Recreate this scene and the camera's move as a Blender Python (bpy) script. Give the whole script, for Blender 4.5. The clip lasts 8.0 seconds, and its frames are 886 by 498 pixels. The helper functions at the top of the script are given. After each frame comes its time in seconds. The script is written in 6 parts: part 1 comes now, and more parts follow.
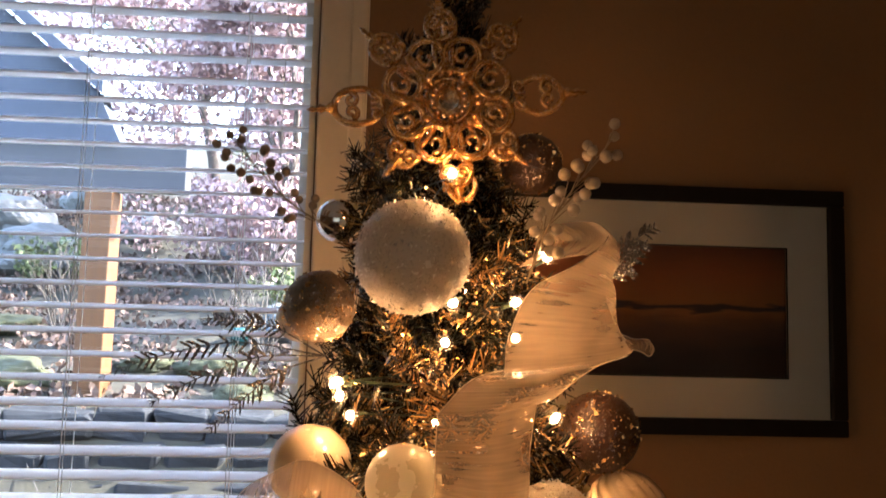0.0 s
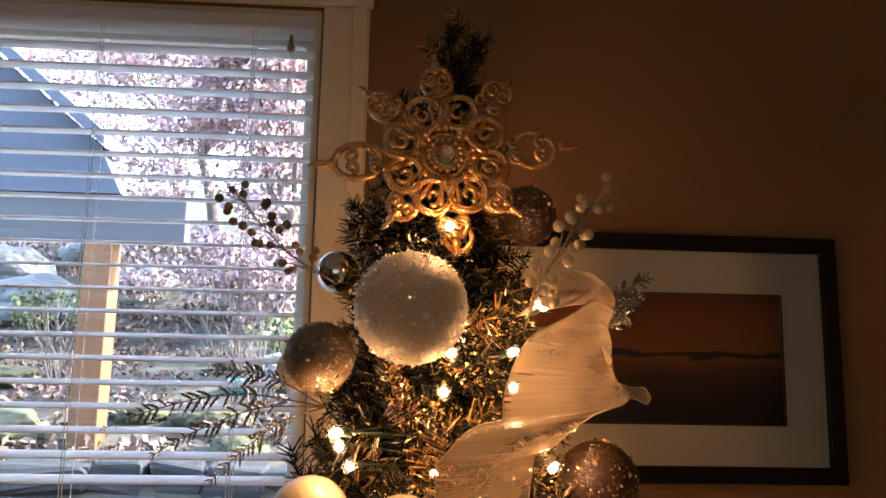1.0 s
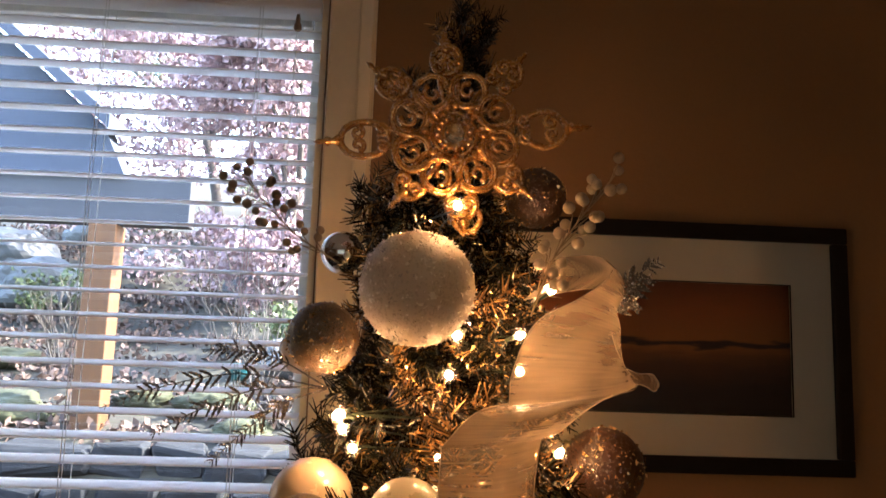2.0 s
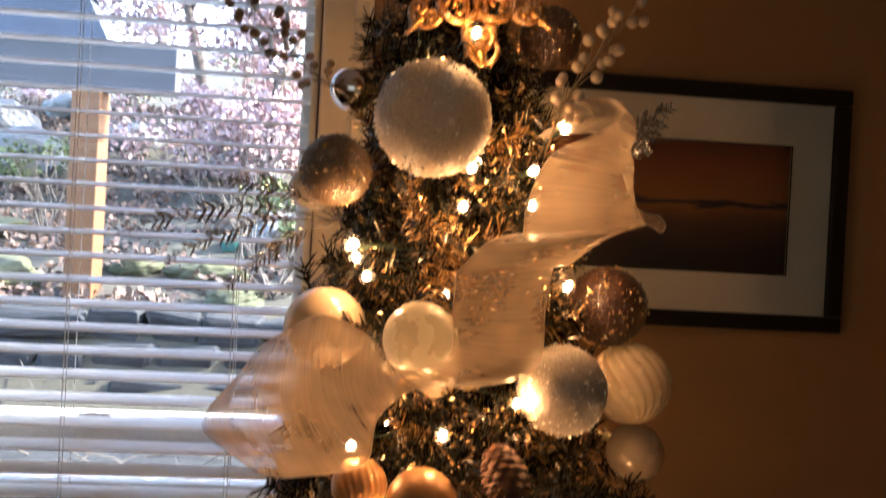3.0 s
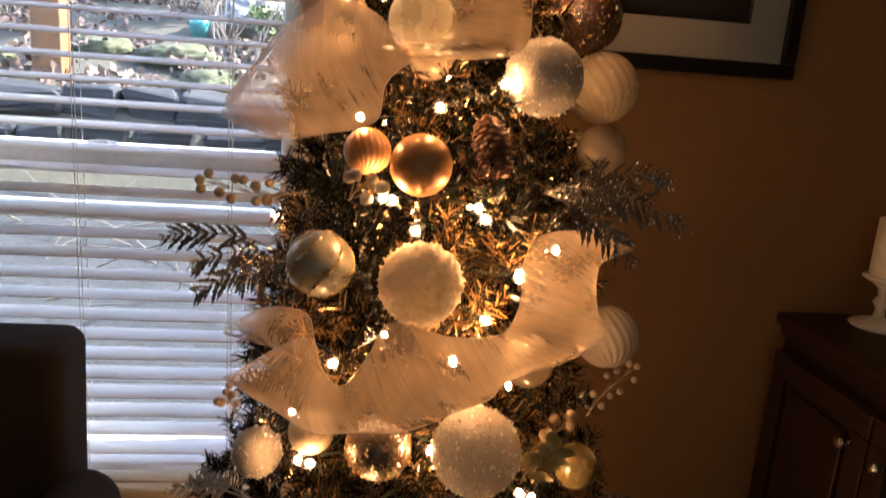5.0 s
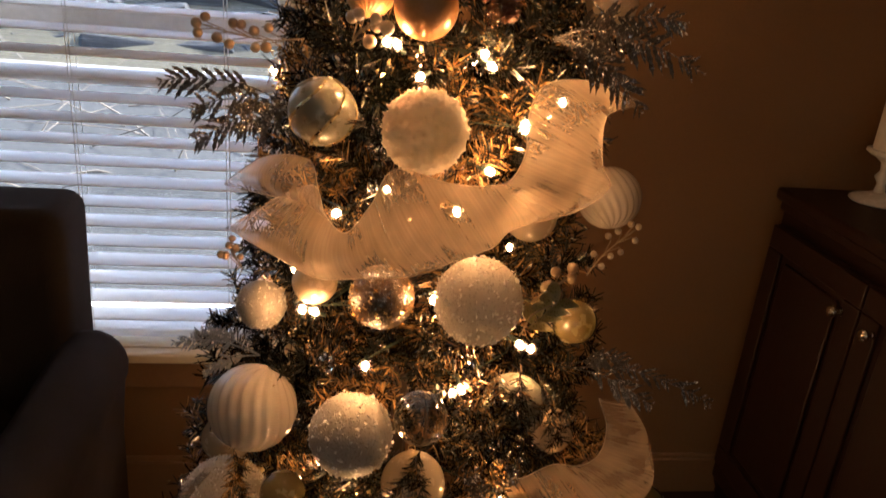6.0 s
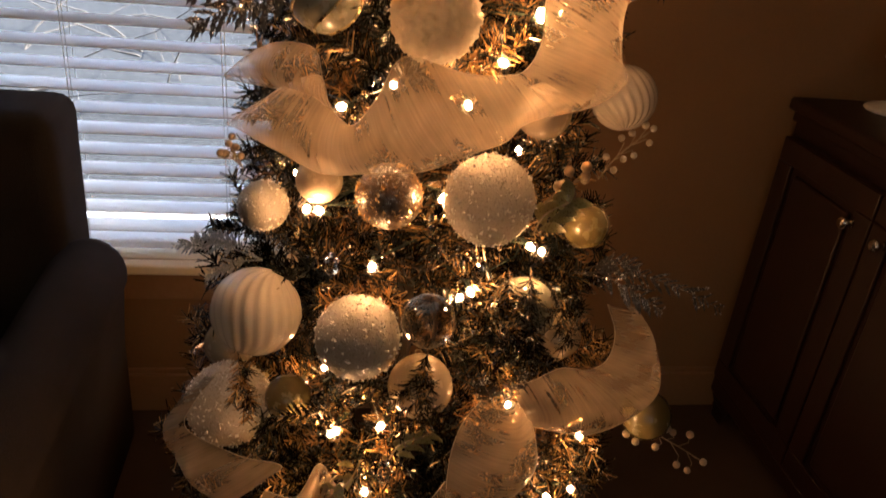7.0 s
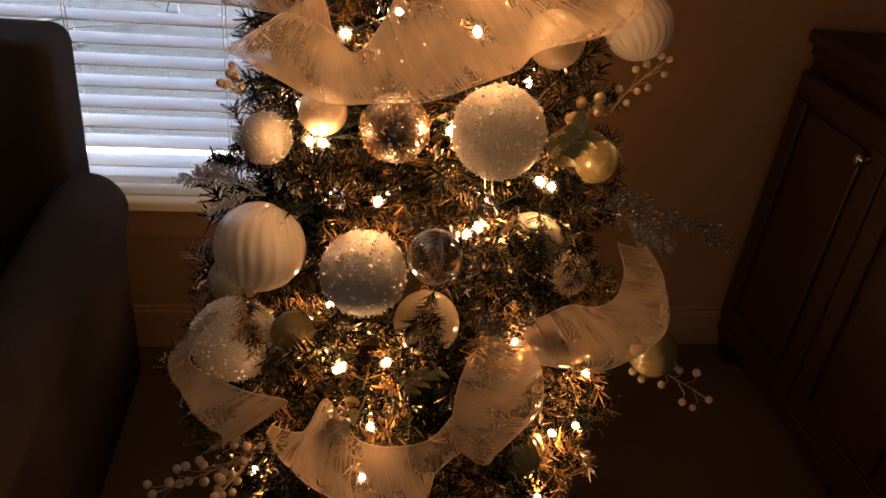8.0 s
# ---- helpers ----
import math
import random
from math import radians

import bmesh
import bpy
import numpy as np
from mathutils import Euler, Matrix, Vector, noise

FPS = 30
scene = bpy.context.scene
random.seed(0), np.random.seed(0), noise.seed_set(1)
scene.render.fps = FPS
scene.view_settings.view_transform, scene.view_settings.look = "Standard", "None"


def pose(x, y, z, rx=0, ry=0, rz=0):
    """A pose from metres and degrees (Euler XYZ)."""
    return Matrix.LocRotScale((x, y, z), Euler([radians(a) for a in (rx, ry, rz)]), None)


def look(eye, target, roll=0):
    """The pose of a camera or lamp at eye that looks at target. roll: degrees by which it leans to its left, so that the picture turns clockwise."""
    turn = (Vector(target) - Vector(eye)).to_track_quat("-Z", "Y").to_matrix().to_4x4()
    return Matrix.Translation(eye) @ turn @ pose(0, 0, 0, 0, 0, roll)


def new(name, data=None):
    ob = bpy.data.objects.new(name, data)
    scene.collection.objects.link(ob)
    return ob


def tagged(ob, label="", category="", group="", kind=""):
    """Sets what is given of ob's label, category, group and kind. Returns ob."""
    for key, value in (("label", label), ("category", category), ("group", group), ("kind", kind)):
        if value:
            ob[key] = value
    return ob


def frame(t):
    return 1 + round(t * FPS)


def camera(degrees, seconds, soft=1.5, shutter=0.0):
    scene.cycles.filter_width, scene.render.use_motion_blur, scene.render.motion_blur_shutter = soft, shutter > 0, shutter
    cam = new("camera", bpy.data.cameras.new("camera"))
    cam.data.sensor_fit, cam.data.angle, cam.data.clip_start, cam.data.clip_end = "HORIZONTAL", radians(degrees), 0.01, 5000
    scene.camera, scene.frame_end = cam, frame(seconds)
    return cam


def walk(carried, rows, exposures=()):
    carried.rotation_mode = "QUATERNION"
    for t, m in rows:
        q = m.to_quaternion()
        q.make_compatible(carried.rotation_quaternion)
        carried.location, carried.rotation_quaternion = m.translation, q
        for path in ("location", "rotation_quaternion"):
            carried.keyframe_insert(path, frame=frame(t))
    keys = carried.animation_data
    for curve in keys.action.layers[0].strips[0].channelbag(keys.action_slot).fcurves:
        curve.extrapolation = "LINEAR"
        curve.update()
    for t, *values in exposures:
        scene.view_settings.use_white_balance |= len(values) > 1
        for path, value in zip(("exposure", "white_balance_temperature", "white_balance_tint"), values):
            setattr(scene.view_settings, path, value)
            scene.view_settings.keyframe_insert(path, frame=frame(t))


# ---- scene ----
cam = camera(60.1, 8.0, soft=1.5, shutter=0.5)
PATH = [
    (0, (0.029, 0.004, 1.512), (0.144, 1.992, 1.694), 1.5),
    (0.5, (0.035, -0.02, 1.514), (0.151, 1.958, 1.785), 0.8),
    (1, (0.028, -0.014, 1.514), (0.145, 1.959, 1.819), 1.1),
    (1.2, (0.027, -0.01, 1.513), (0.135, 1.964, 1.817), 1.3),
    (2.5, (0.021, 0.009, 1.486), (0.146, 1.995, 1.684), 2.5),
    (3, (-0.004, 0.011, 1.446), (0.157, 2.004, 1.431), 3.0),
    (3.5, (-0.028, -0.031, 1.407), (0.178, 1.955, 1.291), 3.3),
    (4, (-0.043, -0.09, 1.37), (0.209, 1.874, 1.086), 3.7),
    (4.2, (-0.031, -0.105, 1.362), (0.227, 1.849, 1.019), 3.7),
    (5.3, (-0.049, -0.123, 1.282), (0.226, 1.78, 0.731), 4.7),
    (5.5, (-0.051, -0.124, 1.269), (0.228, 1.758, 0.653), 4.9),
    (6, (-0.05, -0.132, 1.246), (0.241, 1.708, 0.519), 5.2),
    (6.5, (-0.061, -0.129, 1.223), (0.239, 1.677, 0.418), 5.5),
    (7, (-0.062, -0.115, 1.198), (0.248, 1.646, 0.303), 5.8),
    (7.5, (-0.061, -0.105, 1.183), (0.247, 1.615, 0.209), 6.2),
    (8, (-0.062, -0.099, 1.181), (0.24, 1.588, 0.15), 6.1),
]
walk(cam, [(t, look(eye, target, roll)) for t, eye, target, roll in PATH])

# ---- light ----
BULB_POWER = 19.5
scene.view_settings.exposure = 4.60
world = bpy.data.worlds.new("sky")
scene.world = world
world.use_nodes = True
wn = world.node_tree
sky = wn.nodes.new("ShaderNodeTexSky")
sky.sky_type = "NISHITA"
sky.sun_disc = False
sky.dust_density = 1.6
sky.sun_elevation, sky.sun_rotation = radians(37), radians(81)
wn.links.new(sky.outputs[0], wn.nodes["Background"].inputs[0])
wn.nodes["Background"].inputs[1].default_value = 0.15
sun_data = bpy.data.lights.new("sun", "SUN")
sun_data.energy, sun_data.angle, sun_data.color = 2.0, radians(0.5), (1.0, 0.95, 0.86)
sun = new("sun", sun_data)
sun.matrix_basis = look((8, 1.2, 6), (0, 0, 0))


# ---- materials ----
def link(m, a, b):
    m.node_tree.links.new(a, b)


def mat(name, col, rough=0.5, metal=0.0, col2=None, scale=6.0, fine=80.0, bump=0.15, mix=0.5, spec=0.5, coat=0.0,
        trans=0.0, sheen=0.0, island=False, stretch=None, rvar=0.15):
    """Colour that varies at two scales between col and col2, with fine relief."""
    m = bpy.data.materials.new(name)
    m.use_nodes = True
    n, p = m.node_tree.nodes, m.node_tree.nodes["Principled BSDF"]
    col2 = col2 or tuple(c * 0.72 for c in col)
    tc = n.new("ShaderNodeTexCoord")
    mp = n.new("ShaderNodeMapping")
    link(m, tc.outputs["Object"], mp.inputs[0])
    if stretch:
        mp.inputs["Scale"].default_value = stretch
    big, small = n.new("ShaderNodeTexNoise"), n.new("ShaderNodeTexNoise")
    big.inputs["Scale"].default_value, small.inputs["Scale"].default_value = scale, fine
    big.inputs["Detail"].default_value = small.inputs["Detail"].default_value = 4
    link(m, mp.outputs[0], big.inputs["Vector"]), link(m, mp.outputs[0], small.inputs["Vector"])
    add = n.new("ShaderNodeMath")
    add.operation = "MULTIPLY_ADD"
    add.inputs[1].default_value = 0.5
    link(m, small.outputs[0], add.inputs[0])
    half = n.new("ShaderNodeMath")
    half.operation = "MULTIPLY"
    half.inputs[1].default_value = 0.5
    if island:
        g = n.new("ShaderNodeNewGeometry")
        link(m, g.outputs["Random Per Island"], half.inputs[0])
    else:
        link(m, big.outputs[0], half.inputs[0])
    link(m, half.outputs[0], add.inputs[2])
    ramp = n.new("ShaderNodeValToRGB")
    ramp.color_ramp.elements[0].position, ramp.color_ramp.elements[1].position = 0.5 - mix * 0.5, 0.5 + mix * 0.5
    ramp.color_ramp.elements[0].color, ramp.color_ramp.elements[1].color = (*col2, 1), (*col, 1)
    link(m, add.outputs[0], ramp.inputs[0])
    link(m, ramp.outputs[0], p.inputs["Base Color"])
    rr = n.new("ShaderNodeMapRange")
    rr.inputs["To Min"].default_value, rr.inputs["To Max"].default_value = max(0.02, rough - rvar), min(1, rough + rvar)
    link(m, small.outputs[0], rr.inputs[0])
    link(m, rr.outputs[0], p.inputs["Roughness"])
    if bump:
        b = n.new("ShaderNodeBump")
        b.inputs["Strength"].default_value, b.inputs["Distance"].default_value = bump, 0.004
        link(m, small.outputs[0], b.inputs["Height"])
        link(m, b.outputs[0], p.inputs["Normal"])
    p.inputs["Metallic"].default_value, p.inputs["Specular IOR Level"].default_value = metal, spec
    p.inputs["Coat Weight"].default_value, p.inputs["Transmission Weight"].default_value = coat, trans
    p.inputs["Sheen Weight"].default_value = sheen
    return m


def glitter(name, col, flake=(0.9, 0.85, 0.75), amount=0.35, size=1.3, rough=0.45, tilt=0.9, metal=0.0, flake_rough=0.24):
    """A coat of tilted flakes, each about size millimetres, over a base colour."""
    m = bpy.data.materials.new(name)
    m.use_nodes = True
    n, p = m.node_tree.nodes, m.node_tree.nodes["Principled BSDF"]
    tc, vo, g = n.new("ShaderNodeTexCoord"), n.new("ShaderNodeTexVoronoi"), n.new("ShaderNodeNewGeometry")
    vo.inputs["Scale"].default_value = 1000.0 / size
    link(m, tc.outputs["Object"], vo.inputs["Vector"])
    sub, mul, add, nrm = (n.new("ShaderNodeVectorMath") for _ in range(4))
    sub.operation, mul.operation, add.operation, nrm.operation = "SUBTRACT", "SCALE", "ADD", "NORMALIZE"
    sub.inputs[1].default_value = (0.5, 0.5, 0.5)
    mul.inputs["Scale"].default_value = tilt
    link(m, vo.outputs["Color"], sub.inputs[0]), link(m, sub.outputs[0], mul.inputs[0])
    link(m, mul.outputs[0], add.inputs[0]), link(m, g.outputs["Normal"], add.inputs[1])
    link(m, add.outputs[0], nrm.inputs[0]), link(m, nrm.outputs[0], p.inputs["Coat Normal"])
    sep, gt = n.new("ShaderNodeSeparateColor"), n.new("ShaderNodeMath")
    gt.operation = "LESS_THAN"
    gt.inputs[1].default_value = amount
    link(m, vo.outputs["Color"], sep.inputs[0]), link(m, sep.outputs[1], gt.inputs[0]), link(m, gt.outputs[0], p.inputs["Coat Weight"])
    p.inputs["Coat IOR"].default_value, p.inputs["Coat Roughness"].default_value = 3.0, flake_rough
    p.inputs["Coat Tint"].default_value = (*[0.5 + 0.5 * c for c in flake], 1)
    noi, bmp = n.new("ShaderNodeTexNoise"), n.new("ShaderNodeBump")
    noi.inputs["Scale"].default_value = 35
    link(m, tc.outputs["Object"], noi.inputs["Vector"])
    bmp.inputs["Strength"].default_value, bmp.inputs["Distance"].default_value = 0.25, 0.001
    link(m, vo.outputs["Distance"], bmp.inputs["Height"]), link(m, bmp.outputs[0], p.inputs["Normal"])
    var = n.new("ShaderNodeMix")
    var.data_type = "RGBA"
    var.inputs[6].default_value, var.inputs[7].default_value = (*[c * 0.75 for c in col], 1), (*col, 1)
    link(m, noi.outputs[0], var.inputs[0]), link(m, var.outputs[2], p.inputs["Base Color"])
    p.inputs["Metallic"].default_value, p.inputs["Roughness"].default_value = metal, rough
    return m


def glass(name, col=(1, 1, 1), rough=0.03, ior=1.45):
    m = bpy.data.materials.new(name)
    m.use_nodes = True
    p = m.node_tree.nodes["Principled BSDF"]
    p.inputs["Base Color"].default_value = (*col, 1)
    p.inputs["Transmission Weight"].default_value, p.inputs["Roughness"].default_value = 1.0, rough
    p.inputs["IOR"].default_value = ior
    return m


def pane_glass(name):
    """A thin pane: mostly see-through, with a faint gloss."""
    m = bpy.data.materials.new(name)
    m.use_nodes = True
    n = m.node_tree.nodes
    n.remove(n["Principled BSDF"])
    t, g, mx, fr = n.new("ShaderNodeBsdfTransparent"), n.new("ShaderNodeBsdfGlossy"), n.new("ShaderNodeMixShader"), n.new("ShaderNodeFresnel")
    g.inputs["Roughness"].default_value = 0.02
    fr.inputs["IOR"].default_value = 1.35
    link(m, fr.outputs[0], mx.inputs[0]), link(m, t.outputs[0], mx.inputs[1]), link(m, g.outputs[0], mx.inputs[2])
    link(m, mx.outputs[0], n["Material Output"].inputs[0])
    return m


def sheer(name, col, veil=0.60):
    """Sheer pearly ribbon: fine straight threads across its width, partly see-through."""
    m = bpy.data.materials.new(name)
    m.use_nodes = True
    n = m.node_tree.nodes
    p = n["Principled BSDF"]
    p.inputs["Base Color"].default_value = (*col, 1)
    p.inputs["Roughness"].default_value = 0.27
    p.inputs["Sheen Weight"].default_value = 0.3
    tl, mx, tr, mt = n.new("ShaderNodeBsdfTranslucent"), n.new("ShaderNodeMixShader"), n.new("ShaderNodeBsdfTransparent"), n.new("ShaderNodeMixShader")
    tl.inputs[0].default_value = (*col, 1)
    uv = n.new("ShaderNodeUVMap")
    mp, mq = n.new("ShaderNodeMapping"), n.new("ShaderNodeMapping")
    mp.inputs["Scale"].default_value = (1.0, 0.05, 1)
    mq.inputs["Scale"].default_value = (1.0, 1.0, 1)
    link(m, uv.outputs[0], mp.inputs[0]), link(m, uv.outputs[0], mq.inputs[0])
    thread, cloud = n.new("ShaderNodeTexNoise"), n.new("ShaderNodeTexNoise")
    thread.inputs["Scale"].default_value, cloud.inputs["Scale"].default_value = 300, 15
    thread.inputs["Detail"].default_value, cloud.inputs["Detail"].default_value = 1.0, 2.0
    link(m, mp.outputs[0], thread.inputs["Vector"]), link(m, mq.outputs[0], cloud.inputs["Vector"])
    b = n.new("ShaderNodeBump")
    b.inputs["Strength"].default_value, b.inputs["Distance"].default_value = 0.9, 0.0012
    link(m, thread.outputs[0], b.inputs["Height"])
    link(m, b.outputs[0], p.inputs["Normal"]), link(m, b.outputs[0], tl.inputs["Normal"])
    mx.inputs[0].default_value = 0.40
    link(m, p.outputs[0], mx.inputs[1]), link(m, tl.outputs[0], mx.inputs[2])
    add, rng = n.new("ShaderNodeMath"), n.new("ShaderNodeMapRange")
    add.operation, add.inputs[1].default_value = "MULTIPLY_ADD", 0.35
    link(m, thread.outputs[0], add.inputs[0]), link(m, cloud.outputs[0], add.inputs[2])
    rng.inputs["From Min"].default_value, rng.inputs["From Max"].default_value = 0.48, 0.87
    rng.inputs["To Min"].default_value, rng.inputs["To Max"].default_value = veil - 0.20, min(1.0, veil + 0.20)
    link(m, add.outputs[0], rng.inputs[0])
    link(m, rng.outputs[0], mt.inputs[0]), link(m, tr.outputs[0], mt.inputs[1]), link(m, mx.outputs[0], mt.inputs[2])
    link(m, mt.outputs[0], n["Material Output"].inputs[0])
    return m


def glow(name, col, power):
    m = bpy.data.materials.new(name)
    m.use_nodes = True
    p = m.node_tree.nodes["Principled BSDF"]
    p.inputs["Base Color"].default_value = (*col, 1)
    p.inputs["Emission Color"].default_value = (*col, 1)
    p.inputs["Emission Strength"].default_value = power
    return m


M_WALL = mat("wall_paint", (0.26, 0.145, 0.067), 0.7, col2=(0.225, 0.125, 0.058), scale=2.2, fine=160, bump=0.12, spec=0.25)
M_CEIL = mat("ceiling_paint", (0.74, 0.70, 0.62), 0.9, scale=2, fine=120, bump=0.1)
M_FLOOR = mat("carpet", (0.085, 0.052, 0.036), 0.95, col2=(0.045, 0.028, 0.02), scale=5, fine=420, bump=0.8, spec=0.1)
M_TRIM = mat("trim_paint", (0.84, 0.72, 0.53), 0.42, col2=(0.76, 0.65, 0.47), scale=4, fine=90, bump=0.08)
M_BASE = mat("baseboard_brown", (0.30, 0.17, 0.085), 0.5, col2=(0.24, 0.13, 0.06), scale=5, fine=90, bump=0.08)
M_VINYL = mat("white_vinyl", (0.80, 0.80, 0.78), 0.35, scale=5, fine=60, bump=0.03)
M_SLAT = mat("slat_white", (0.93, 0.93, 0.93), 0.40, col2=(0.89, 0.89, 0.89), scale=5, fine=60, bump=0.06, stretch=(1, 8, 8))
_p = M_SLAT.node_tree.nodes["Principled BSDF"]
_t, _x = M_SLAT.node_tree.nodes.new("ShaderNodeBsdfTranslucent"), M_SLAT.node_tree.nodes.new("ShaderNodeMixShader")
_t.inputs[0].default_value = (0.92, 0.92, 0.92, 1)
_x.inputs[0].default_value = 0.45
link(M_SLAT, _p.outputs[0], _x.inputs[1]), link(M_SLAT, _t.outputs[0], _x.inputs[2])
link(M_SLAT, _x.outputs[0], M_SLAT.node_tree.nodes["Material Output"].inputs[0])
M_CORD = mat("cord_white", (0.78, 0.78, 0.75), 0.8, fine=300)
M_TASSEL = mat("tassel_wood", (0.35, 0.24, 0.15), 0.5, scale=40)
M_PANE = pane_glass("pane")
M_FRAME = mat("picture_frame_black", (0.009, 0.007, 0.006), 0.5, spec=0.2, scale=12, fine=140, bump=0.1)
M_MAT = mat("mat_board", (0.72, 0.62, 0.45), 0.85, col2=(0.66, 0.56, 0.40), scale=10, fine=400, bump=0.06)
M_CAB = mat("cherry_wood", (0.021, 0.0056, 0.0036), 0.46, col2=(0.012, 0.0038, 0.0028), scale=9, fine=70, bump=0.1, stretch=(6, 6, 0.7), coat=0.08)
M_KNOB = mat("knob_metal", (0.72, 0.68, 0.6), 0.22, metal=1.0, fine=120, bump=0.03)
M_CHAIR = mat("grey_brown_upholstery", (0.044, 0.033, 0.027), 0.95, col2=(0.020, 0.015, 0.012), scale=7, fine=600, bump=0.5, spec=0.03)
M_CANDLE = mat("candle_wax", (0.80, 0.74, 0.62), 0.5, scale=12, fine=70, bump=0.05)
M_CERAMIC = mat("white_ceramic", (0.78, 0.75, 0.68), 0.25, scale=9, fine=50, bump=0.03)
# dark gaps and bulb-lit gold are put into the needle colours at random
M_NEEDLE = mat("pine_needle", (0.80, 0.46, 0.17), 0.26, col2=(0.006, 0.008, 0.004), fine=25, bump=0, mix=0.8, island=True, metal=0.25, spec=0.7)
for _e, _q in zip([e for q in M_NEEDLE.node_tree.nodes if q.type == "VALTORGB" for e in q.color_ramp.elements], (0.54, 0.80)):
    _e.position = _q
# some whole boughs turn darker, for the shaded gaps in the foliage
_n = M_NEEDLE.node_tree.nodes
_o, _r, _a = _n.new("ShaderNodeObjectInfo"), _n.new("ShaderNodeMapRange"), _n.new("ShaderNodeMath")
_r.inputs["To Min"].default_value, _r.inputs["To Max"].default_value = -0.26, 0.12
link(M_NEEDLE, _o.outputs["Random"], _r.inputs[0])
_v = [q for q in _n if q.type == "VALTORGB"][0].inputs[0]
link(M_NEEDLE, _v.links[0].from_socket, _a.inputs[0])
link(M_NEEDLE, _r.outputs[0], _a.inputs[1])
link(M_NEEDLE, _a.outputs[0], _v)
# translucent sheet that warms the added fill light
M_FILL_SHEET = bpy.data.materials.new("cream_fill_sheet")
M_FILL_SHEET.use_nodes = True
_t = M_FILL_SHEET.node_tree.nodes.new("ShaderNodeBsdfTranslucent")
_t.inputs[0].default_value = (0.42, 0.365, 0.30, 1)
M_FILL_SHEET.node_tree.links.new(_t.outputs[0], M_FILL_SHEET.node_tree.nodes["Material Output"].inputs[0])
M_FLAKE = mat("frost_flake", (1.0, 0.95, 0.84), 0.30, metal=0.4, spec=1.0, fine=30, bump=0)
M_FROST = mat("champagne_frost", (0.92, 0.68, 0.40), 0.22, metal=0.45, spec=0.9, fine=30, bump=0)
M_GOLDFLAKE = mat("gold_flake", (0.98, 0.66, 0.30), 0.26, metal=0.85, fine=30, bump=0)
M_TWIG = mat("pine_twig", (0.10, 0.065, 0.04), 0.8, fine=200)
M_TRUNK = mat("trunk_brown", (0.08, 0.055, 0.035), 0.85, fine=60, bump=0.5)
M_BULB = glow("warm_bulb", (1.0, 0.51, 0.215), BULB_POWER)
# faint translucent shell, added round each bulb to imitate its bloom
M_HALO = bpy.data.materials.new("bulb_halo")
M_HALO.use_nodes = True
_n = M_HALO.node_tree.nodes
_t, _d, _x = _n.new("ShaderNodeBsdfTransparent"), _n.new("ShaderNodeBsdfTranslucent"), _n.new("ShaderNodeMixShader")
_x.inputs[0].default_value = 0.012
link(M_HALO, _t.outputs[0], _x.inputs[1]), link(M_HALO, _d.outputs[0], _x.inputs[2])
link(M_HALO, _x.outputs[0], _n["Material Output"].inputs[0])
M_SOCKET = mat("socket_green", (0.02, 0.04, 0.025), 0.5)
M_WIRE = mat("wire_green", (0.02, 0.035, 0.02), 0.5)
M_GOLD = glitter("topper_gold", (0.72, 0.38, 0.11), (1.0, 0.78, 0.44), 0.30, 1.8, 0.18, 1.3, metal=0.75)
M_GEM = glass("gem_glass", (1, 0.97, 0.92), 0.02, 1.6)
M_WHITEGLIT = glitter("white_glitter", (0.47, 0.41, 0.33), (1.0, 0.97, 0.90), 0.16, 2.0, 0.6, 2.0, flake_rough=0.17)
M_BEADED = glitter("white_sugar_beads", (0.56, 0.50, 0.42), (1.0, 0.97, 0.90), 0.22, 2.2, 0.5, 2.0, flake_rough=0.18)
M_CHAMP = glitter("champagne_glitter", (0.15, 0.098, 0.055), (0.90, 0.72, 0.45), 0.22, 1.3, 0.55, 1.7, metal=0.15)
M_BROWNGLIT = glitter("brown_glitter", (0.06, 0.026, 0.013), (0.60, 0.34, 0.15), 0.16, 1.4, 0.45, 1.1)
M_BRONZE = glitter("bronze_glitter", (0.09, 0.046, 0.016), (0.80, 0.52, 0.2), 0.28, 1.5, 0.4, 1.1)
M_SILVER = mat("silver_mirror", (0.80, 0.80, 0.80), 0.06, metal=1.0, bump=0, rvar=0.03)
M_PEARL = mat("pearl", (0.52, 0.41, 0.28), 0.24, col2=(0.44, 0.34, 0.23), scale=14, fine=60, bump=0.02, coat=0.5, trans=0.12)
M_PEARLW = mat("white_pearl", (0.60, 0.52, 0.42), 0.16, col2=(0.52, 0.45, 0.36), scale=14, fine=60, bump=0.02, coat=1.0)
M_OPAL = mat("opal_glass", (0.32, 0.29, 0.21), 0.28, col2=(0.25, 0.24, 0.17), scale=10, fine=40, bump=0.02, coat=0.5, trans=0.15)
M_GOLDBALL = mat("gold_satin", (0.40, 0.205, 0.085), 0.36, metal=0.22, col2=(0.32, 0.16, 0.06), scale=20, fine=300, bump=0.12)
M_AMBER = mat("amber_glass", (0.21, 0.165, 0.065), 0.24, col2=(0.14, 0.105, 0.04), scale=16, fine=60, bump=0.04, coat=0.5, trans=0.12)
M_CLEAR = glass("clear_glass", (0.98, 0.95, 0.90), 0.04)
M_SNOW = mat("snow_fluff", (0.64, 0.55, 0.42), 0.85, col2=(0.52, 0.44, 0.33), scale=30, fine=220, bump=0.4)
M_CAP = mat("cap_gold", (0.65, 0.5, 0.26), 0.3, metal=1.0, fine=120, bump=0.05)
